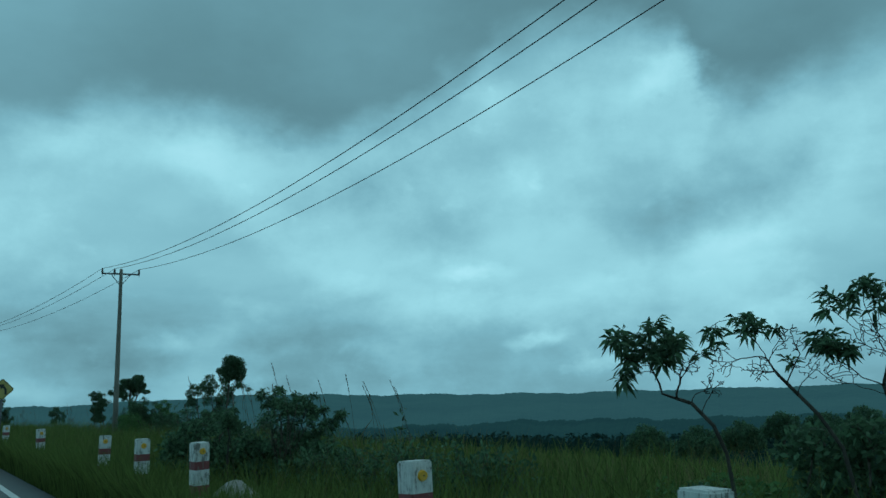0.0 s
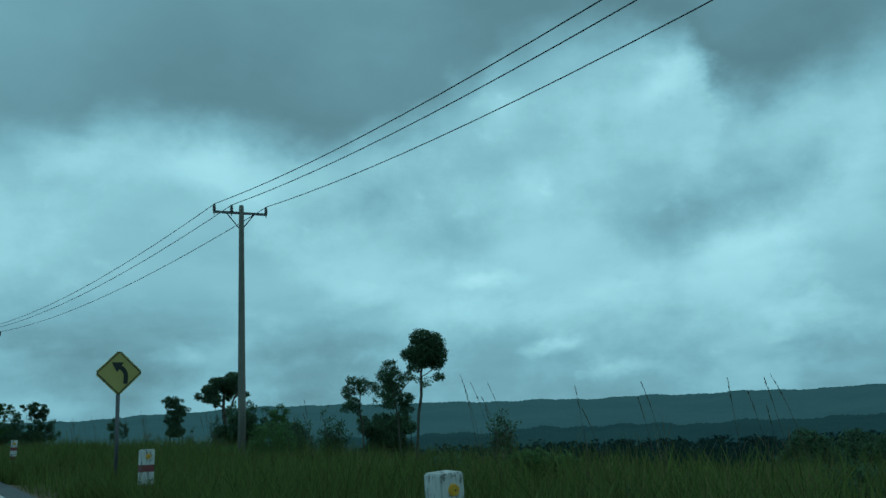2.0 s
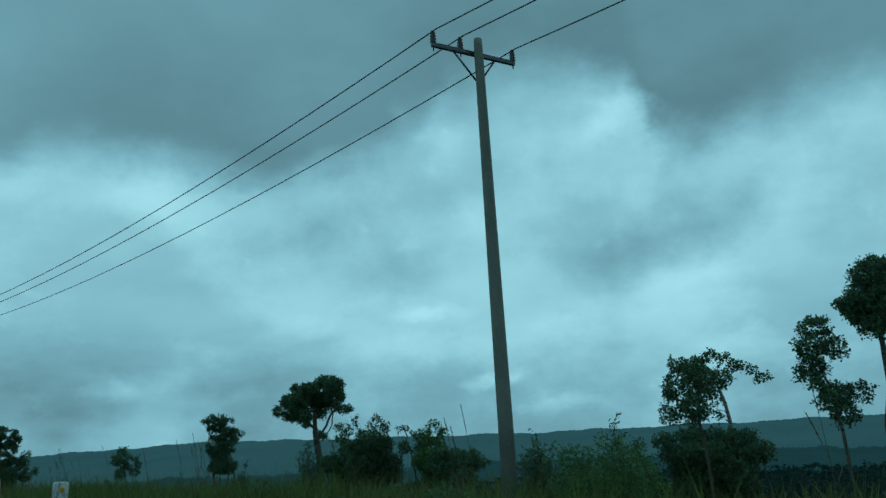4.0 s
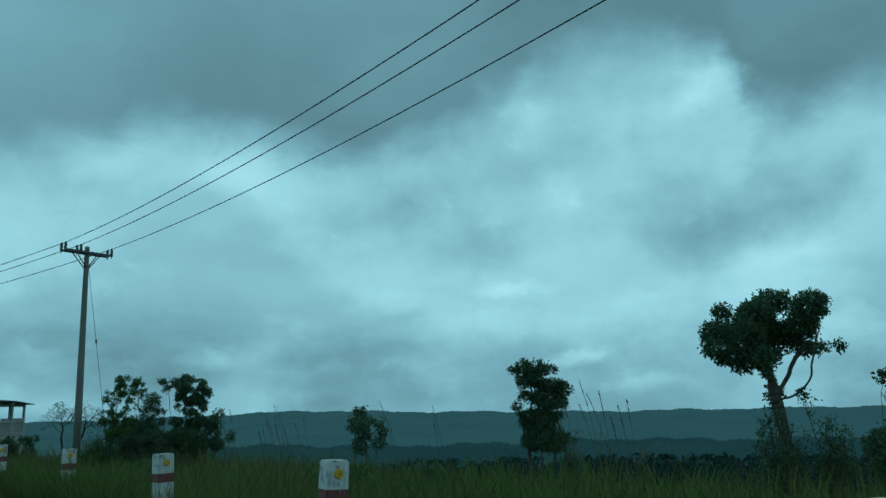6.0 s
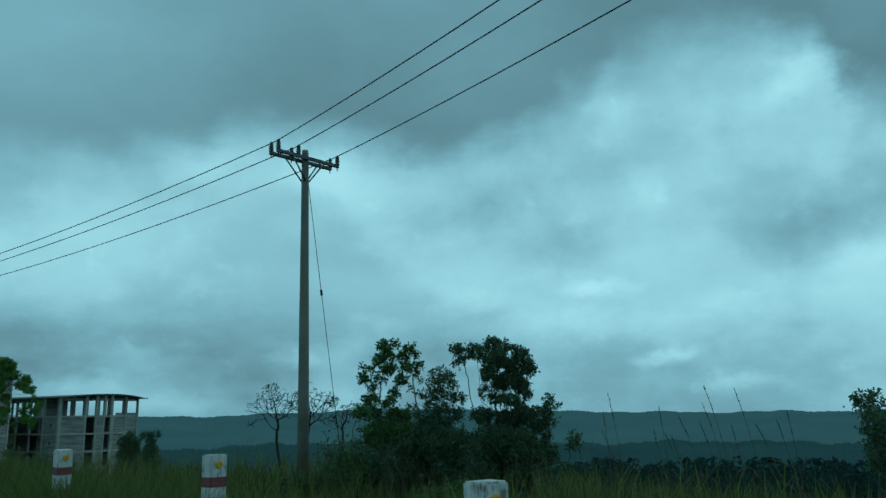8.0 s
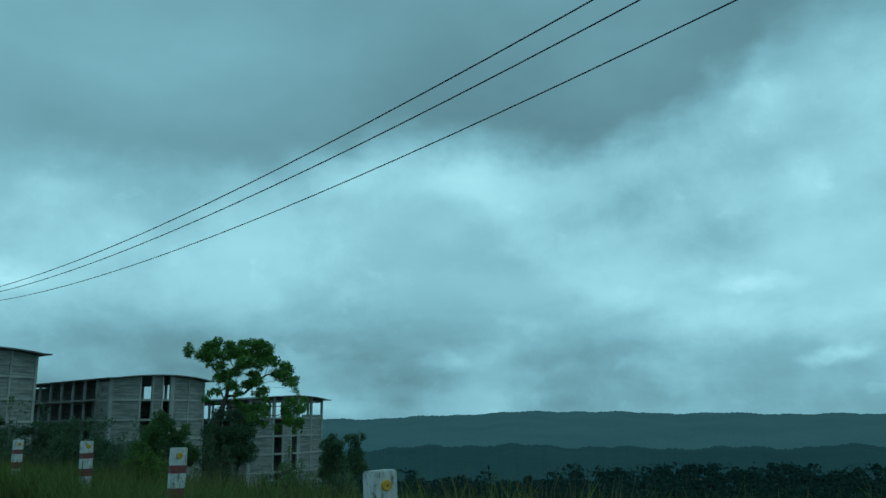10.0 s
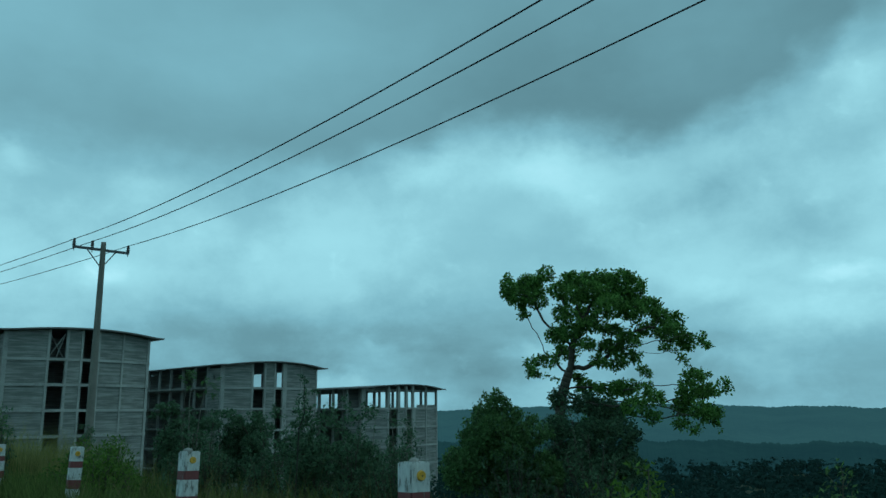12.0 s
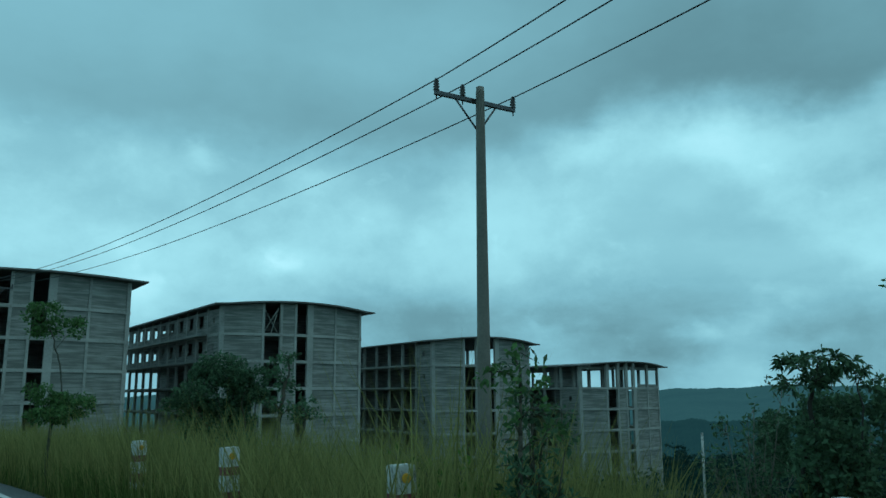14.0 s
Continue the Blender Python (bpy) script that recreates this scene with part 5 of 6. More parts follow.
build_tree(-21.5, 62.2, [(-1.29, 1.09, 0.28, 0.2), (-0.85, 1.18, 0.38, 0.18), (-0.35, 1.1, 0.43, 0.2), (0.25, 1.12, 0.43, 0.18), (-0.6, 0.79, 0.88, 0.28), (0.49, 0.79, 0.5, 0.28), (-0.93, 0.44, 0.45, 0.3), (-0.4, 0.44, 0.45, 0.3), (0.13, 0.44, 0.45, 0.3), (-0.93, 0.02, 0.45, 0.3), (-0.4, 0.02, 0.45, 0.3), (0.13, 0.02, 0.45, 0.3)], yaw=-29.5, seed=22, trunk_r=.03, fork=.2, stems=6, leaf=.07, deep=.5, label="broad dark bush below an open tree", name="bush", category="bush")
build_tree(-25.6, 58.0, [(-.3, 1.0, .35, .25), (.2, 1.15, .3, .2), (.6, .9, .3, .25), (0, .6, .6, .4), (.7, .5, .4, .35)], seed=29, trunk_r=.02, fork=.2, stems=6, leaf=.09, deep=.4, broad=.12, mat=LEAF_MID, label="feathery green bush beside a pole foot", name="bush", category="bush")
# dark bush behind the first posts, and low bushes all along the verge
build_tree(-13.7, 30.2, [(-.5, 1.0, .35, .18), (-.1, 1.22, .28, .14), (.35, 1.15, .32, .15), (-.4, .65, .5, .3), (.2, .65, .55, .3), (.7, .75, .35, .25)], seed=71, trunk_r=.03, fork=.15, stems=6, leaf=.075, deep=.5, label="broad dense dark bush behind marker posts", name="bush", category="bush")
build_tree(-12.3, 30.0, [(-.5, .9, .3, .16), (0, 1.05, .28, .16), (.45, .95, .3, .16), (-.1, .65, .55, .3), (.7, .6, .5, .28), (-.6, .6, .4, .28)], seed=72, trunk_r=.03, fork=.15, stems=6, leaf=.075, deep=.5, label="tall dense dark bush with ragged top", name="bush", category="bush")


build_tree(-5.5, 22.5, [(-.7, 1.05, .4, .22), (-.2, 1.15, .4, .2), (.3, 1.1, .4, .25), (-.5, .65, .5, .35), (.2, .6, .6, .4), (.8, .8, .4, .4)], yaw=-30, seed=73, trunk_r=.03, fork=.15, stems=6, leaf=.08, deep=.4, label="dark bush at the foot of rosette shrubs", name="bush", category="bush")
for k, (x, y, top) in enumerate(((-12.6, 30.0, 1.86), (-12.3, 30.1, 1.74), (-12.05, 30.3, 1.7), (-13.0, 28.6, 1.56), (-14.0, 30.2, 1.52), (-11.5, 29.9, 1.45))):
    build_tree(x, y, [(-.15, top - .1, .12, .07), (.12, top - .02, .1, .07), (.0, top - .25, .16, .1), (.22, top - .3, .12, .08)], yaw=40 * k, seed=74 + k, trunk_r=.012, fork=.6, stems=3, leaf=.09, gap=.05, leaves=16, broad=.14, rosette=True, deep=.12, bark=DARK_BARK, label="dark shoots with leaf rosettes above a bush", name="bush", category="bush")


def build_low_bush(seed, mat):
    """A low rounded bush of several uneven clumps, standing at the foot of its own place."""
    r = random.Random(seed)
    g = height_at(-30, 66) - 0.05
    lobes = [(r.uniform(-.55, .55), g + r.uniform(.35, .85), r.uniform(.22, .42), r.uniform(.2, .34)) for k in range(6)]
    lobes += [(r.uniform(-.4, .4), g + r.uniform(.9, 1.15), r.uniform(.1, .2), r.uniform(.1, .18)) for k in range(3)]
    ob = build_tree(-30, 66, lobes, seed=seed, trunk_r=.022, fork=.18, stems=5, leaf=.095, leaves=6, density=.8, deep=.45, mat=mat, name="bush", category="bush", label="low uneven dark bush in the grass")
    return tagged(ob, "low uneven dark bush in the grass", "bush", "low verge bushes")


LOW = [build_low_bush(401, LEAF_DARK), build_low_bush(402, LEAF_DARK), build_low_bush(403, LEAF_MID)]
rl = random.Random(77)
LOW_AT = [(s0, d0) for s0, d0 in ((2, 6.5), (5, 6), (6.5, 7.5), (8.5, 6.6), (26, 12), (34, 13), (38, 12), (46, 9), (48, 11), (49.5, 7), (52.5, 8), (55.5, 7.5), (59, 8), (63, 9), (66, 10), (71, 9), (73, 8), (76, 9), (80, 10), (98, 9), (101, 10), (104, 8), (110, 9), (113, 10), (116, 9))]
for k, (s0, d0) in enumerate(LOW_AT):
    x, y = along(s0 + rl.uniform(-.5, .5), d0 + rl.uniform(-.5, .5))
    m = pose(x, y, height_at(x, y) - 0.08, 0, 0, rl.uniform(0, 360)) @ Matrix.Diagonal((*[rl.uniform(0.75, 1.2)] * 2, rl.uniform(0.7, 1.05), 1))
    if k < 3:
        LOW[k].matrix_world = m
    else:
        copy_thing(LOW[k % 3], m)
# bushes by the first posts
for k, (x, y, h, w) in enumerate(((-12.5, 29.8, 1.2, .8), (-13.6, 31.0, 1.2, .8), (-11.4, 28.9, 1.0, .8), (-10.2, 28.0, 1.1, .8), (-14.6, 32.6, 1.15, .7), (-9.0, 27.2, .95, .8), (-17.9, 55.5, 1.35, .5), (-23.9, 62.0, 1.5, .6), (-25.4, 63.5, 1.45, .6))):
    build_shrub(x, y, h, w, 80 + k, 30, .10, label="dense dark roadside bush", bare=.1)
build_tuft_shrub(-12.4, 29.7, 1.8, 0.0, 90, 4, .11, .3, forks=2, label="bush with leaf rosettes on long pale stems")
build_tree(-7.35, 20.45, [(-1.13, 1.97, 0.07, 0.07), (-1.09, 1.83, 0.08, 0.06), (-1.12, 1.72, 0.05, 0.04), (-0.98, 1.94, 0.07, 0.05), (-0.87, 2.01, 0.07, 0.05), (-0.79, 1.92, 0.07, 0.07), (-0.89, 1.84, 0.08, 0.05), (-0.78, 1.99, 0.04, 0.03), (-0.63, 1.85, 0.04, 0.03), (-0.95, 1.75, 0.06, 0.02)], twigs=[(-.72, 1.78, .12, .1), (-.55, 1.65, .08, .1)], yaw=-25.2, seed=95, trunk=[(-.35, 0), (-.5, 1.2), (-.56, 1.38), (-.69, 1.53), (-.88, 1.6)], trunk_r=.014, leaf=.1, gap=.044, leaves=20, broad=.13, rosette=True, deep=.12, bark=DARK_BARK, name="bush", category="bush", label="spreading shrub with leaf rosettes on bare crooked stems")
build_tree(-6.6, 20.5, [(-1.22, 2.05, 0.06, 0.04), (-1.21, 1.97, 0.04, 0.03), (-1.04, 2.09, 0.07, 0.04), (-0.96, 2.09, 0.06, 0.04), (-1.03, 2.01, 0.07, 0.04), (-0.91, 2.03, 0.05, 0.03), (-0.83, 2.02, 0.06, 0.03), (-0.72, 1.79, 0.03, 0.03)], twigs=[(-1.15, 1.8, .08, .1), (-.95, 1.75, .12, .1), (-.7, 1.95, .1, .12), (-.6, 1.75, .1, .1)], yaw=-31.4, seed=96, trunk=[(-.2, 0), (-.45, 1.2), (-.57, 1.42), (-.8, 1.7)], trunk_r=.014, leaf=.1, gap=.044, leaves=20, broad=.13, rosette=True, deep=.12, bark=DARK_BARK, name="bush", category="bush", label="spreading shrub with leaf rosettes on bare crooked stems")
build_tree(-6.1, 20.3, [(-1.05, 1.95, 0.08, 0.04), (-1, 1.88, 0.09, 0.05), (-0.89, 1.85, 0.06, 0.05), (-1.07, 1.86, 0.05, 0.04), (-0.97, 2.18, 0.07, 0.04), (-0.94, 2.26, 0.04, 0.04), (-1.03, 2.14, 0.04, 0.03), (-0.87, 2.17, 0.05, 0.03), (-0.74, 2.28, 0.07, 0.04), (-0.7, 2.17, 0.07, 0.05), (-0.77, 2.21, 0.05, 0.04), (-0.63, 2.29, 0.04, 0.04)], twigs=[(-.75, 1.95, .12, .15), (-.6, 1.8, .1, .2), (-.95, 1.7, .12, .1)], yaw=-36.4, seed=97, trunk=[(-.4, 0), (-.62, 1.2), (-.7, 1.6)], trunk_r=.014, leaf=.1, gap=.044, leaves=20, broad=.13, rosette=True, deep=.12, bark=DARK_BARK, name="bush", category="bush", label="spreading shrub with leaf rosettes on bare crooked stems")
build_tree(-85.37, 104.84, [(-0.3, 1.95, 0.13, 0.06), (-0.13, 1.94, 0.1, 0.06), (-0.01, 2, 0.07, 0.06), (0.1, 1.94, 0.1, 0.06), (0.27, 1.91, 0.11, 0.06), (-0.16, 1.85, 0.11, 0.06), (0.06, 1.82, 0.15, 0.08), (-0.09, 1.73, 0.13, 0.07), (-0.35, 1.7, 0.07, 0.06), (0.39, 1.8, 0.08, 0.06), (0.46, 1.68, 0.07, 0.06)], yaw=10.6, seed=98, trunk_r=.025, fork=.4, stems=3, leaf=.11, gap=.055, leaves=18, broad=.15, rosette=True, deep=.25, bark=DARK_BARK, label="dark bush with leaf rosettes on the slope", name="bush", category="bush")
build_tree(-85.27, 105.19, [(-0.34, 1.45, 0.28, 0.1), (-0.06, 1.39, 0.35, 0.18), (-0.5, 1.29, 0.2, 0.14), (0.27, 1.33, 0.28, 0.18), (-0.14, 1.08, 0.42, 0.21), (-0.18, 0.73, 0.4, 0.3), (-0.11, 0.73, 0.4, 0.3), (-0.05, 0.73, 0.4, 0.3), (-0.18, 0.31, 0.4, 0.3), (-0.11, 0.31, 0.4, 0.3), (-0.05, 0.31, 0.4, 0.3), (-0.18, -0.11, 0.4, 0.3), (-0.11, -0.11, 0.4, 0.3), (-0.05, -0.11, 0.4, 0.3)], yaw=10.6, seed=99, trunk_r=.03, fork=.2, stems=5, leaf=.075, deep=.4, label="dense dark bush under leaf rosettes", name="bush", category="bush")
# last stretch
BROAD = [(-1.03, 4.45, 0.32, 0.19), (-0.66, 4.63, 0.17, 0.14), (-1.23, 4.15, 0.25, 0.19), (-1.41, 4.22, 0.15, 0.22), (-0.86, 4.08, 0.22, 0.16), (-1.17, 3.84, 0.17, 0.09), (-0.43, 4.16, 0.16, 0.17), (-0.12, 4.42, 0.25, 0.16), (0.25, 4.53, 0.22, 0.14), (0.61, 4.58, 0.22, 0.14), (0.96, 4.5, 0.25, 0.15), (1.24, 4.31, 0.2, 0.16), (-0.13, 4.05, 0.27, 0.17), (0.29, 4.16, 0.32, 0.2), (0.76, 4.14, 0.32, 0.2), (1.17, 4.01, 0.25, 0.17), (-0.27, 3.69, 0.25, 0.15), (0.15, 3.8, 0.27, 0.15), (0.63, 3.78, 0.3, 0.17), (1.09, 3.71, 0.27, 0.17), (1.51, 3.81, 0.22, 0.17), (1.79, 3.69, 0.2, 0.16), (2.01, 3.5, 0.19, 0.16)]
BROAD_MIDDLE = [(1.48, 3.42, 0.22, 0.12), (1.88, 3.27, 0.25, 0.15), (2.21, 3.14, 0.2, 0.16), (2.42, 3, 0.11, 0.14), (-0.47, 3.27, 0.22, 0.14), (-0.17, 3.32, 0.25, 0.15), (0.25, 3.43, 0.27, 0.12), (0.72, 3.38, 0.27, 0.11), (-0.3, 2.97, 0.25, 0.12), (0.12, 3.04, 0.22, 0.11), (0.65, 3, 0.29, 0.15), (1.03, 3.14, 0.2, 0.14), (1.1, 2.82, 0.21, 0.11), (0.8, 2.7, 0.22, 0.1), (1.33, 2.49, 0.15, 0.1), (0.4, 2.71, 0.18, 0.1), (-0.81, 2.8, 0.17, 0.13), (-1.09, 2.74, 0.14, 0.11), (-0.97, 2.5, 0.16, 0.1), (-0.57, 2.73, 0.12, 0.09), (1.86, 3.03, 0.14, 0.09), (2.18, 2.77, 0.11, 0.09)]
BROAD_LOW = [(-0.03, 2.43, 0.16, 0.12), (0.14, 2.19, 0.21, 0.13), (0.6, 2.12, 0.27, 0.11), (0.95, 2.18, 0.27, 0.13), (1.31, 2.11, 0.16, 0.11), (0.23, 1.78, 0.24, 0.15), (0.64, 1.72, 0.24, 0.15), (1.04, 1.77, 0.22, 0.15), (1.47, 1.91, 0.17, 0.11), (1.37, 1.57, 0.18, 0.1), (0.67, 1.37, 0.22, 0.09), (0.1, 1.47, 0.17, 0.11), (2.26, 2.33, 0.19, 0.14), (2.55, 2.44, 0.14, 0.11), (2.81, 2.24, 0.09, 0.14), (2.13, 2.08, 0.21, 0.15), (2.52, 2.07, 0.21, 0.15), (2.81, 2.01, 0.11, 0.09), (2.06, 1.76, 0.18, 0.17), (2.33, 1.68, 0.21, 0.16), (2.6, 1.62, 0.14, 0.16), (1.92, 1.45, 0.14, 0.09), (2.64, 1.39, 0.09, 0.09), (2.3, 1.25, 0.09, 0.1)]
build_tree(-73.75, 104.3, [(a, z, w * 1.1, h * 1.18) for a, z, w, h in BROAD + BROAD_MIDDLE + BROAD_LOW], yaw=14.3, seed=13, trunk=[(-.55, 0), (-.5, 1.2), (-.42, 2.0), (-.2, 2.6)], trunk_r=.12, mat=LEAF_GREEN, leaf=.066, leaves=9, density=1.0, deep=.8, label="broad spreading tree with fresh green leaves")
build_tree(-74.86, 101.57, [(0.22, 2.01, 0.11, 0.11), (0.02, 1.93, 0.1, 0.1), (0.22, 1.78, 0.24, 0.24), (-0.05, 1.67, 0.19, 0.19), (0.48, 1.63, 0.19, 0.19), (-0.19, 1.48, 0.2, 0.2), (0.14, 1.41, 0.27, 0.27), (0.5, 1.34, 0.24, 0.24), (-0.39, 1.26, 0.17, 0.17), (-0.06, 1.09, 0.31, 0.31), (0.4, 1.02, 0.31, 0.31), (0.87, 1.47, 0.17, 0.17), (1.03, 1.32, 0.15, 0.15), (0.76, 1.16, 0.24, 0.24), (-0.4, 0.7, 0.4, 0.4), (0.4, 0.5, 0.5, 0.5), (1, 0.6, 0.4, 0.4)],
           yaw=21, seed=110, trunk_r=.03, fork=.15, stems=4, leaf=.055, deep=.5, mat=LEAF_MID, label="dense cone-shaped dark green bush", name="bush", category="bush")
build_shrub(-74.2, 101.3, 1.5, .7, 111, 30, .075, label="dense dark green bush", bare=.08)
build_shrub(-73.2, 102.6, 1.7, .8, 112, 30, .08, label="dark shrub under the broad tree", bare=.1)
build_tree(-76.85, 98.65, [(0.02, 2.21, 0.04, 0.03), (-0.04, 2.26, 0.04, 0.02), (0.02, 2.09, 0.04, 0.03), (0, 1.93, 0.04, 0.03), (-0.14, 1.94, 0.03, 0.02), (-0.04, 2.02, 0.03, 0.02), (0.15, 2.05, 0.04, 0.02), (-0.1, 1.87, 0.03, 0.02)], yaw=4.8, seed=17, trunk=[(-.15, 0), (-.08, 1.45), (-.01, 1.71), (0, 1.98), (.01, 2.21)], trunk_r=.011, leaf=.05, gap=.045, leaves=4, deep=.06, bark=DARK_BARK, label="thin twig of a young tree with few leaves", name="sapling", category="sapling")
build_tree(-83.4, 104.75, [(-1.19, 2.66, 0.1, 0.08), (-1.02, 2.8, 0.11, 0.08), (-0.92, 2.69, 0.09, 0.1), (-1.08, 2.4, 0.08, 0.1)], yaw=17.6, seed=31, trunk=[(-.95, 0), (-1.04, 1.26), (-1.09, 2.07), (-1.05, 2.4)], stems=2, trunk_r=.014, leaf=.06, leaves=5, deep=.12, bark=PALE_BARK, mat=LEAF_MID, label="young pale-stemmed tree with small leaves", name="sapling", category="sapling")
build_tree(-83.4, 104.75, [(-0.65, 2.62, 0.09, 0.08), (-0.41, 2.51, 0.09, 0.1), (-0.24, 2.69, 0.08, 0.07), (-0.46, 2.3, 0.11, 0.09), (-0.67, 2.23, 0.09, 0.09), (-0.33, 2.22, 0.08, 0.05)], yaw=17.6, seed=32, trunk=[(-.76, 0), (-.76, 1.25), (-.69, 1.9), (-.59, 2.31)], trunk_r=.014, leaf=.13, gap=.08, leaves=9, broad=.11, rosette=True, deep=.12, bark=PALE_BARK, mat=LEAF_MID, label="young tree with long drooping leaves", name="sapling", category="sapling")
for k, (x, y, h, w, n) in enumerate(((-78.9, 106.2, 1.85, .6, 26), (-80.3, 106.8, 1.75, .6, 24), (-82.0, 106.5, 1.6, .7, 26), (-85.4, 106.3, 1.78, .6, 24), (-87.0, 107.6, 1.7, .7, 24), (-79.57, 102.83, 1.2, .6, 26), (-78.2, 102.4, 1.2, .6, 26), (-77.2, 102.6, 1.2, .7, 26), (-82.05, 102.66, 1.6, .5, 26),
                                     (-83.2, 103.4, 1.5, .7, 26), (-81.0, 103.4, 1.3, .8, 26), (-86.9, 113.5, 1.9, .8, 34), (-85.2, 113.6, 1.5, .9, 34), (-86.86, 100.9, 1.95, .3, 10), (-69.3, 100.8, .8, .8, 20), (-66.5, 99.0, .5, .8, 20))):
    build_shrub(x, y, h, w, 120 + k, n, .085, label="dark leafy bush on the roadside slope", bare=.2, mat=LEAF_MID if k in (14,) else D, bark=PALE_BARK if k < 5 else BARK)
build_tree(-97.5, 107.0, [(-0.56, 2.33, 0.52, 0.16), (-0.97, 2.07, 0.36, 0.22), (-0.36, 2.01, 0.6, 0.27), (-1.07, 1.63, 0.41, 0.3), (0.03, 1.69, 0.55, 0.3), (0.26, 2.07, 0.27, 0.16), (-0.57, 1.32, 0.75, 0.25), (-1.42, 1.39, 0.34, 0.19), (-1.08, 0.97, 0.42, 0.3), (-0.58, 0.97, 0.42, 0.3), (-0.08, 0.97, 0.42, 0.3), (-1.08, 0.55, 0.42, 0.3), (-0.58, 0.55, 0.42, 0.3), (-0.08, 0.55, 0.42, 0.3), (-1.08, 0.13, 0.42, 0.3), (-0.58, 0.13, 0.42, 0.3), (-0.08, 0.13, 0.42, 0.3)], yaw=50.4, seed=23, trunk_r=.06, fork=.3, stems=3, leaf=.075, label="dark rounded tree before the buildings")
build_tree(-93.34, 104.35, [(-0.14, 2.2, 0.24, 0.1), (0.1, 2.25, 0.12, 0.07), (-0.23, 2, 0.16, 0.1), (-0.03, 1.76, 0.22, 0.12), (0.36, 1.52, 0.18, 0.07), (0.18, 1.33, 0.3, 0.14), (-0.16, 1.48, 0.2, 0.14), (0.46, 1.28, 0.14, 0.08)], yaw=48.0, seed=24, trunk_r=.04, fork=.3, stems=2, leaf=.07, density=.7, label="small dark tree before the buildings")
build_tree(-86.9, 100.6, [(0.08, 1.92, 0.06, 0.07), (-0.05, 1.82, 0.1, 0.06), (0.22, 1.82, 0.09, 0.07), (0.09, 1.68, 0.16, 0.09), (-0.14, 1.66, 0.07, 0.06), (0.32, 1.68, 0.06, 0.04), (-0.01, 1.51, 0.12, 0.07), (0.29, 1.51, 0.09, 0.07), (0.13, 1.34, 0.09, 0.09), (0.43, 1.34, 0.07, 0.04)], yaw=44.7, seed=27, trunk=[(.1, 0), (.13, .8), (.15, 1.4), (.16, 1.8)], trunk_r=.022, leaf=.06, density=.55, deep=.15, mat=LEAF_MID, label="slim young tree with sparse green leaves")
build_tree(-88.7, 105.05, [(-0.11, 1.38, 0.1, 0.1), (0.07, 1.27, 0.13, 0.1), (-0.03, 1.08, 0.17, 0.13), (0.12, 0.93, 0.13, 0.13)], yaw=37.4, seed=28, trunk_r=.02, fork=.3, stems=2, leaf=.06, density=.6, label="small dark bush on the slope", name="bush", category="bush")
build_tree(-101.2, 169.2, [(-.5, -.5, .9, .75), (-1.2, -1.3, .8, .75), (.3, -1.2, .8, .7), (-.4, -2.0, 1.4, .8), (-.4, -3.0, 1.7, 1.0), (-.4, -4.4, 1.8, 1.2)], yaw=27.8, seed=25, trunk_x=-.4, trunk_r=.16, fork=.2, leaf=.2, deep=.8, label="domed dark tree on the far slope")
for k, (x, y, top) in enumerate(((38, 124, -2.0), (31, 121, -2.9), (24, 117, -3.2), (16, 111, -2.6), (45, 127, -2.2), (52, 129, -1.8))):
    build_tree(x, y, [(0, top - .9, 1.1, .8), (-1.2, top - 1.6, 1.0, .8), (1.3, top - 1.4, 1.1, .8), (.2, top - 2.6, 2.0, 1.2), (-1.8, top - 2.8, 1.2, 1.0), (2.0, top - 2.8, 1.3, 1.0)], yaw=-20, seed=330 + k, trunk_r=.18, fork=.3, leaf=.26, deep=1.5, label="dark rounded tree on the far slope")
build_tree(-95.5, 168.0, [(-2.89, -0.35, 0.77, 0.54), (-1.86, -0.24, 0.77, 0.46), (-2.31, -1.07, 0.77, 0.46), (-2.3, -2.2, 1.0, .9), (-2.3, -3.6, 1.4, 1.2)], yaw=25.8, seed=26, trunk_x=-2.3, trunk_r=.15, fork=.6, leaf=.2, label="flat-topped dark tree on the far slope")

build_tree(-101.20, 104.64, [(-0.32, 3.59, 0.4, 0.13), (0.07, 3.28, 0.52, 0.11), (-0.34, 3.07, 0.4, 0.13), (-0.53, 3.39, 0.26, 0.13), (0.3, 3, 0.32, 0.09), (0.18, 1.5, 0.6, 0.17), (-0.29, 1.69, 0.34, 0.17), (0.65, 1.44, 0.32, 0.14), (0.09, 1.2, 0.72, 0.2)], yaw=61.9, seed=151, trunk_r=.035, fork=.4, leaf=.075, density=.8, deep=.4, mat=LEAF_MID, label="young layered green tree before the buildings")
build_tree(-73.9, 103.9, [(-.2, 1.95, .25, .22), (.3, 1.85, .32, .22), (.75, 1.65, .38, .22), (-.25, 1.35, .35, .28), (.4, 1.25, .5, .28), (.95, 1.25, .38, .28), (0, .7, .7, .4), (.85, .6, .6, .4)], yaw=14.3, seed=152, trunk_r=.04, fork=.25, stems=4, leaf=.065, deep=.4, label="dark bush round the trunk of a broad tree", name="bush", category="bush")

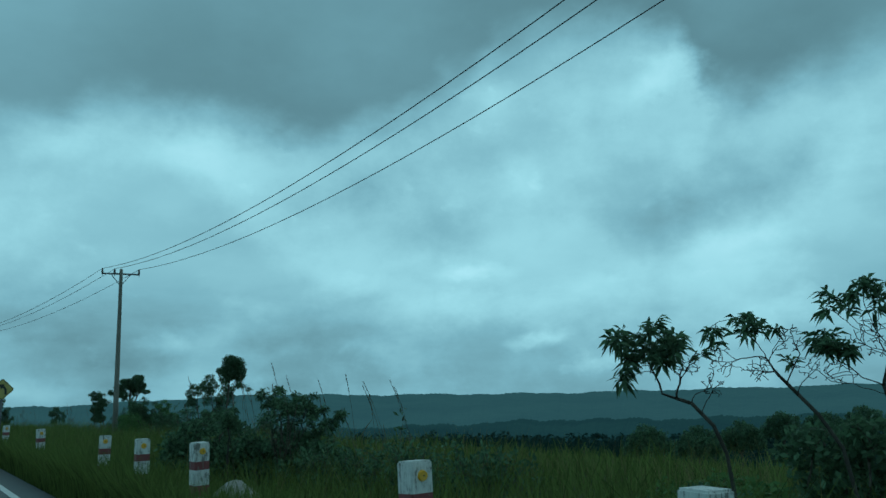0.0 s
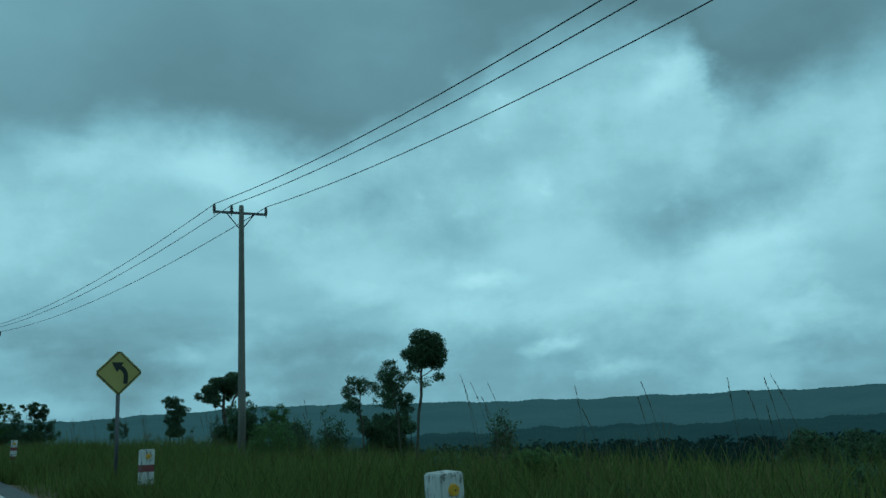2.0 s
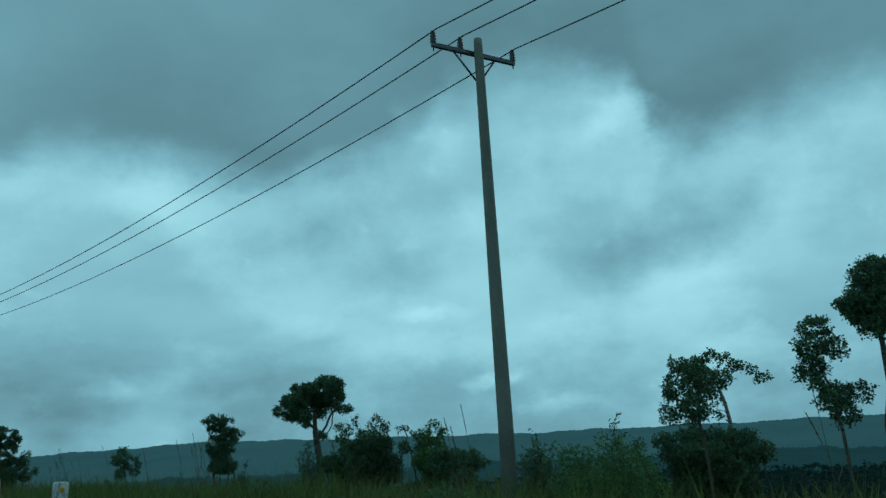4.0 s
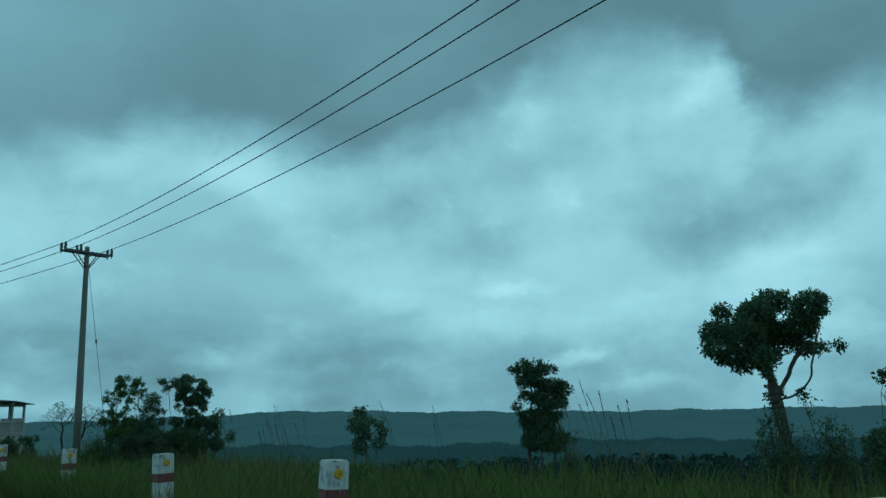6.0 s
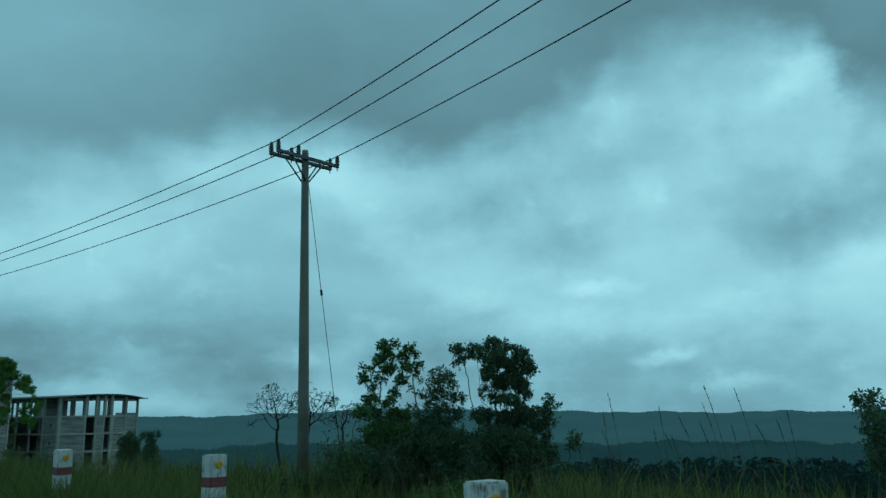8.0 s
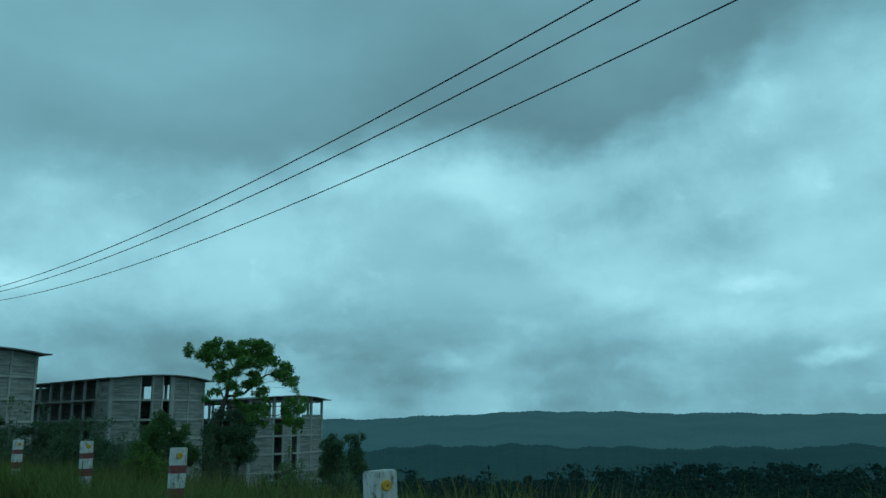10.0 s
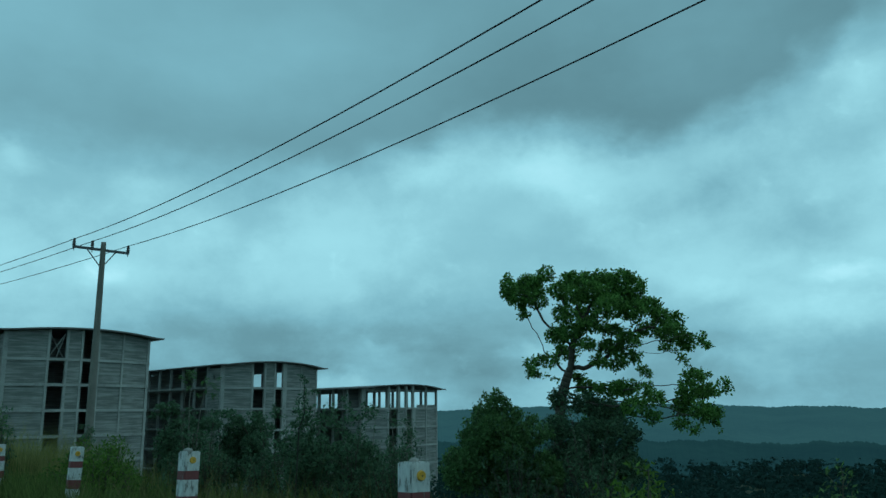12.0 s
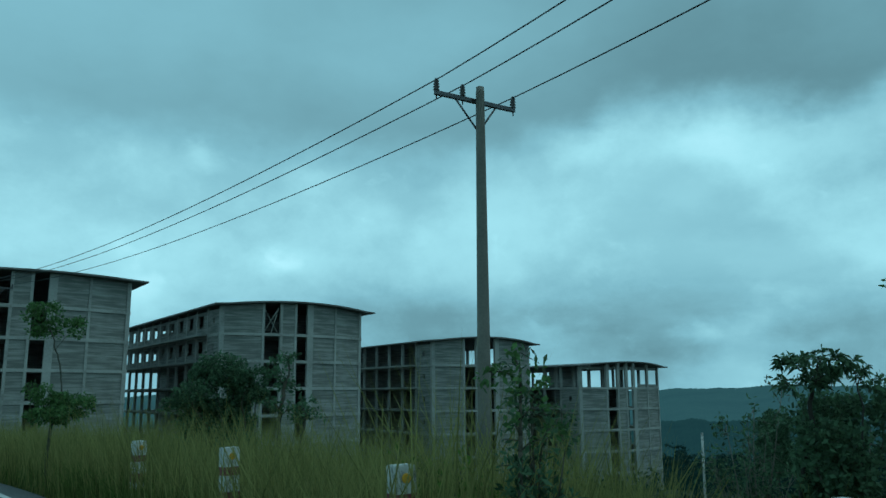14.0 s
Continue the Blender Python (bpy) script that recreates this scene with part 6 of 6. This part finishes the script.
# fresh green feathery bushes on the verge
for k, (x, y, h, w) in enumerate(((-71.2, 96.6, 1.15, .65), (-81.5, 99.0, 1.2, .7), (-82.2, 99.3, 1.0, .6))):
    build_shrub(x, y, h, w, 160 + k, 40, .085, mat=LEAF_FRESH, label="fresh yellow-green feathery bush in the verge", bare=.1)
for k, (x, y, h, w) in enumerate(((-83.2, 100.7, 1.15, .7), (-88.0, 101.9, .95, .6), (-83.9, 100.4, 1.1, .6))):
    build_shrub(x, y, h, w, 170 + k, 40, .085, mat=LEAF_FRESH, label="fresh yellow-green feathery bush in the verge", bare=.1)

build_tree(-78.94, 102.79, [(-0.61, 1.85, 0.13, 0.13), (-0.69, 1.71, 0.15, 0.15), (-0.52, 1.66, 0.13, 0.13), (-0.66, 1.53, 0.18, 0.18), (-0.84, 1.41, 0.18, 0.18), (-0.45, 1.44, 0.16, 0.16), (-0.04, 1.87, 0.12, 0.12), (0.08, 1.69, 0.14, 0.14), (-0.09, 1.7, 0.13, 0.13), (-0.02, 1.48, 0.15, 0.15), (0.38, 1.94, 0.07, 0.07), (0.5, 1.77, 0.13, 0.13), (0.75, 1.82, 0.13, 0.13), (0.86, 1.68, 0.12, 0.12), (0.64, 1.56, 0.15, 0.15), (0.44, 1.52, 0.13, 0.13), (-0.64, 1.1, 0.25, 0.25), (-0.2, 1, 0.22, 0.22), (0.37, 1.1, 0.2, 0.2), (-1.07, 1, 0.25, 0.25), (0.75, 1.05, 0.2, 0.2), (-0.6, 0.6, 0.4, 0.4), (0.1, 0.6, 0.4, 0.4), (0.8, 0.6, 0.4, 0.4)],
           yaw=13.5, seed=140, trunk_r=.03, fork=.3, stems=3, leaf=.075, deep=.3, density=.7, label="dark bush with several leafy heads", name="bush", category="bush")
build_tree(-84.0, 106.5, [(0.62, 1.82, 0.1, 0.09), (0.39, 1.73, 0.14, 0.1), (0.7, 1.68, 0.14, 0.1), (0.12, 1.69, 0.16, 0.1), (0.47, 1.55, 0.26, 0.14), (-0.17, 1.56, 0.24, 0.14), (-0.53, 1.7, 0.24, 0.12), (-0.9, 1.75, 0.2, 0.1), (-0.92, 1.47, 0.33, 0.2), (-0.37, 1.28, 0.43, 0.22), (0.27, 1.23, 0.43, 0.22), (-0.6, 0.88, 0.41, 0.3), (-0.11, 0.88, 0.41, 0.3), (0.38, 0.88, 0.41, 0.3), (-0.6, 0.46, 0.41, 0.3), (-0.11, 0.46, 0.41, 0.3), (0.38, 0.46, 0.41, 0.3), (-0.6, 0.04, 0.41, 0.3), (-0.11, 0.04, 0.41, 0.3), (0.38, 0.04, 0.41, 0.3)],
           yaw=17.8, seed=141, trunk_r=.06, fork=.25, stems=4, leaf=.07, deep=.5, label="broad dense dark tree on the slope")

def blades(name, count, s0, s1, d0, d1, h0, h1, width, mat, seed, lean=0.35, clump=0.0, power=1.0, patch=0.22):
    """Many single blades along the verge, each a bent tapering strip."""
    r = np.random.RandomState(seed)
    S = r.uniform(s0, s1, count)
    D = d0 + (d1 - d0) * r.uniform(0, 1, count) ** power
    idx = np.clip(np.searchsorted(CUM, S) - 1, 0, len(SEG) - 1)
    u = DIRS[idx]
    P = LINE[idx] + u * (S - CUM[idx])[:, None] + np.stack([u[:, 1], -u[:, 0]], 1) * D[:, None]
    track = (S > 36) & (S < 45) & (D < 5.0) & (r.uniform(0, 1, count) < 0.9)
    heap = np.hypot(P[:, 0] + 12.3, P[:, 1] - 26.0) < 0.8
    keep = ~track & ~heap
    if clump:
        keep &= waves(P[:, 0], P[:, 1], clump, seed + 50) > r.uniform(-1.2, 0.6, count)
    P = P[keep]
    n = len(P)
    z = ground_height(P[:, 0], P[:, 1])
    tall = waves(P[:, 0], P[:, 1], 5.0, seed + 9) * patch + waves(P[:, 0], P[:, 1], 1.3, seed + 19) * patch * 0.8 + 1.0
    h = (h0 + (h1 - h0) * r.uniform(0, 1, n) ** 1.5) * np.clip(tall, 0.35, 1.8)
    a = r.uniform(0, 6.283, n)
    bend = h * lean * r.uniform(0.3, 1.6, n)
    dx, dy = np.cos(a), np.sin(a)
    w = width * r.uniform(0.7, 1.4, n)
    b = r.uniform(0, 3.14, n)
    wx, wy = np.cos(b) * w, np.sin(b) * w

    def at(k, side, wk):
        return np.stack([P[:, 0] + dx * bend * k * k + side * wx * wk, P[:, 1] + dy * bend * k * k + side * wy * wk, z - 0.02 + h * (k - 0.25 * lean * k ** 3)], 1)

    V = np.stack([at(0, -1, 1), at(0, 1, 1), at(0.55, 1, 0.8), at(0.55, -1, 0.8), at(1.0, 0, 0)], 1).reshape(-1, 3)
    o = np.arange(n)[:, None] * 5
    T = np.concatenate([o + np.array([[0, 1, 2]]), o + np.array([[0, 2, 3]]), o + np.array([[3, 2, 4]])])
    return quick_mesh(name, V, T, mat)


tagged(blades("verge_grass", 80000, -12, 150, 2.5, 7.5, 0.25, 0.95, 0.008, GRASS_GREEN, 1, power=1.2), "tall green grass along the verge", "grass", kind="stuff")
tagged(blades("edge_grass", 62000, -6, 128, 2.45, 3.5, 0.55, 1.0, 0.007, GRASS_GREEN, 6), "thick green grass at the road edge", "grass", kind="stuff")
tagged(blades("kerb_grass", 22000, -6, 33, 2.5, 3.15, 0.88, 1.15, 0.007, GRASS_GREEN, 7, patch=0.1), "tall green grass round the first posts", "grass", kind="stuff")
tagged(blades("post_grass", 20000, 58, 84, 2.45, 3.1, 0.8, 1.12, 0.007, GRASS_GREEN, 17, patch=0.18), "tall green grass round the marker posts", "grass", kind="stuff")
tagged(blades("bank_grass", 24000, 2, 62, 3.4, 8.5, 0.85, 1.3, 0.008, GRASS_GREEN, 8), "tall green grass on the bank behind the posts", "grass", kind="stuff")
tagged(blades("meadow_grass", 48000, -20, 170, 6.5, 22.0, 0.35, 1.15, 0.016, GRASS_GREEN, 2), "long green grass behind the posts", "grass", kind="stuff")
tagged(blades("dry_grass", 70000, -12, 170, 2.8, 16.0, 0.4, 1.25, 0.0045, GRASS_DRY, 3, clump=9.0, lean=0.25), "straw-coloured dry grass stems", "grass", kind="stuff")
tagged(blades("slope_grass", 22000, -40, 200, 20, 60, 0.4, 1.2, 0.045, GRASS_GREEN, 4), "rough grass on the falling slope", "grass", kind="stuff")
tagged(blades("plume_grass", 34000, 116, 150, 2.5, 8.0, 1.1, 1.9, 0.007, GRASS_PALE, 5, lean=0.3), "pale seeding grass by the curve", "grass", kind="stuff")


def build_reed(x, y, top, seed):
    """A clump of tall cane grass: arching stalks with slim seed heads."""
    r = np.random.RandomState(seed)
    g = height_at(x, y) - 0.05
    root = new("cane_grass")
    root.matrix_world = pose(x, y, g, 0, 0, 0)
    h = top - g
    t, allv = Tubes(), []
    for k in range(r.randint(2, 4)):
        hh = h * (1.0 if k == 0 else r.uniform(0.7, 0.97))
        lx, ly = -hh * r.uniform(0.06, 0.24), hh * r.uniform(-0.12, 0.12)
        bx, by = -lx + (0 if k == 0 else r.uniform(-0.25, 0.25)), -ly + (0 if k == 0 else r.uniform(-0.25, 0.25))
        p = [Vector((bx + lx * f * f, by + ly * f * f, hh * f)) for f in (0, 0.3, 0.55, 0.78, 0.9, 1.0)]
        t.add(p, [0.0065, 0.005, 0.004, 0.0032, 0.0024, 0.0012], 4)
        n = 55
        f = r.uniform(0.8, 1.0, n)
        c0 = np.stack([bx + lx * f * f, by + ly * f * f, hh * f], 1)
        out = r.normal(size=(n, 3)) * 0.14 + np.array([lx * 1.5, ly * 1.5, hh]) / hh
        out /= np.linalg.norm(out, axis=1)[:, None]
        side = np.cross(out, r.normal(size=(n, 3)))
        side /= np.linalg.norm(side, axis=1)[:, None]
        ln = r.uniform(0.04, 0.08, (n, 1))
        allv.append(np.stack([c0, c0 + out * ln * 0.5 + side * 0.0045, c0 + out * ln, c0 + out * ln * 0.5 - side * 0.0045], 1))
        n = 5
        c0 = np.array([[bx, by, 0]]) + np.array([[lx, ly, 0]]) * 0.1 + np.stack([np.zeros(n), np.zeros(n), r.uniform(0.05, 0.5, n) * hh], 1)
        out = np.stack([r.normal(size=n) * 0.5, r.normal(size=n) * 0.5, np.full(n, 1.0)], 1)
        out /= np.linalg.norm(out, axis=1)[:, None]
        side = np.cross(out, r.normal(size=(n, 3)))
        side /= np.linalg.norm(side, axis=1)[:, None]
        ln = r.uniform(0.4, 0.7, (n, 1))
        allv.append(np.stack([c0, c0 + out * ln * 0.5 + side * 0.009, c0 + out * ln + np.array([0, 0, -0.1]), c0 + out * ln * 0.5 - side * 0.009], 1))
    t.make("stalk", BARK, root)
    V = np.concatenate(allv).reshape(-1, 3)
    quick_mesh("seed_head", V, np.arange(len(V)).reshape(-1, 4), PLUME, root)
    tagged(root, "tall cane grass with slim brown seed heads", "grass clump", "tall grass clumps")


REEDS = [(-14.5, 31.3, 2.14), (-12.8, 31.0, 2.36), (-13.0, 32.1, 1.98), (-12.6, 31.5, 2.1), (-12.0, 31.8, 2.02), (-11.3, 30.5, 2.07), (-11.0, 30.9, 1.94), (-10.5, 31.2, 1.96), (-14.5, 33.6, 2.27), (-14.0, 33.6, 2.21), (-14.1, 34.0, 2.22),
         (-27.6, 59.0, 2.0), (-23.7, 54.5, 1.9), (-19.2, 48.9, 2.2), (-18.6, 48.8, 1.98)]
REEDS_B = [(-17.0, 46.7, 1.78), (-16.0, 45.4, 1.76), (-14.9, 44.1, 1.75), (-14.3, 43.8, 1.78), (-27.9, 58.9, 1.75), (-35.4, 72.9, 2.03), (-35.4, 70.8, 1.84), (-35.6, 74.0, 1.77), (-39.6, 76.6, 1.84), (-38.4, 77.6, 1.69),
           (-43.4, 82.3, 1.86), (-42.6, 82.4, 1.5), (-34.8, 71.6, 1.65), (-45.3, 83.8, 1.84), (-44.1, 83.7, 1.44), (-44.3, 84.7, 1.61), (-43.7, 83.2, 1.92)]
for k, (x, y, z) in enumerate(REEDS + REEDS_B):
    build_reed(x, y, z, 200 + k)


def build_dirt():
    """Trampled bare earth where a track leaves the road."""
    r = np.random.RandomState(8)
    V, F = [], []
    na, nb = 22, 14
    for i in range(na):
        for j in range(nb):
            s = 36.0 + 9.5 * i / (na - 1) + r.uniform(-0.2, 0.2)
            edge = 0.5 * math.sin(i * 0.9) + 0.4 * math.sin(i * 2.1)
            x, y = along(s, 2.2 + (3.6 + edge) * j / (nb - 1))
            V.append((x, y, height_at(x, y) + 0.02 + r.uniform(0, 0.02) - (0.06 if i in (0, na - 1) or j in (0, nb - 1) else 0)))
    for i in range(na - 1):
        for j in range(nb - 1):
            a = i * nb + j
            F.append((a, a + nb, a + nb + 1, a + 1))
    tagged(mesh_ob("dirt_track", V, F, EARTH, smooth=True), "bare brown earth where a track leaves the road", "dirt track", kind="structure")


build_dirt()


def build_heap(x, y, wide, top):
    """A low heap of grey gravel and cement on the verge."""
    r = np.random.RandomState(31)
    g = height_at(x, y) - 0.12
    V, F = [(0, 0, top - g)], []
    rings, sides = 9, 28
    for i in range(1, rings + 1):
        for j in range(sides):
            f = i / rings
            a = 6.2832 * j / sides
            rad = wide * f * (1 + 0.14 * math.sin(3 * a + 1) + 0.08 * math.sin(5 * a))
            V.append((rad * math.cos(a), rad * math.sin(a) * 0.7, (top - g) * (1 - f ** 1.5) + r.uniform(-0.02, 0.02)))
    for j in range(sides):
        F.append((0, 1 + j, 1 + (j + 1) % sides))
        for i in range(rings - 1):
            a, b = 1 + i * sides, 1 + (i + 1) * sides
            F.append((a + j, b + j, b + (j + 1) % sides, a + (j + 1) % sides))
    ob = mesh_ob("gravel_heap", V, F, CONCRETE, smooth=True)
    ob.matrix_world = pose(x, y, g, 0, 0, 20)
    tagged(ob, "low heap of grey gravel in the verge grass", "gravel heap")


build_heap(-12.3, 26.0, 0.75, 0.66)


def build_stone(x, y, z, size, seed, label):
    """A broken lump of stone."""
    r = random.Random(seed)
    bm = bmesh.new()
    bmesh.ops.create_icosphere(bm, subdivisions=2, radius=size)
    for v in bm.verts:
        v.co = Vector((v.co.x * 1.3, v.co.y * 0.9, max(v.co.z, -size * 0.6) * 0.75)) * r.uniform(0.82, 1.12)
    me = bpy.data.meshes.new("stone")
    bm.to_mesh(me)
    bm.free()
    me.materials.append(CONCRETE)
    ob = new("stone", me)
    ob.matrix_world = pose(x, y, z, 0, 0, r.uniform(0, 90))
    tagged(ob, label, "stone")
STAKE = Tubes()
STAKE.add([(-87.97, 108.5, height_at(-87.97, 108.5) - 0.1), (-87.96, 108.5, 0.1), (-87.95, 108.5, 0.96)], [0.022, 0.02, 0.018], 8)
tagged(STAKE.make("stake", WHITE_PAINT), "thin pale stake standing in the bushes", "stake")
for k, (x, y, size) in enumerate(((-72.3, 93.4, 0.036), (-76.16, 95.24, 0.045))):
    i = int(np.argmin(np.hypot(LINE[:-1, 0] - x, LINE[:-1, 1] - y)))
    build_stone(x, y, 1.17 + float(road_level(CUM[i])) + size * 0.42, size, 50 + k, "small broken stone lying on a marker post")
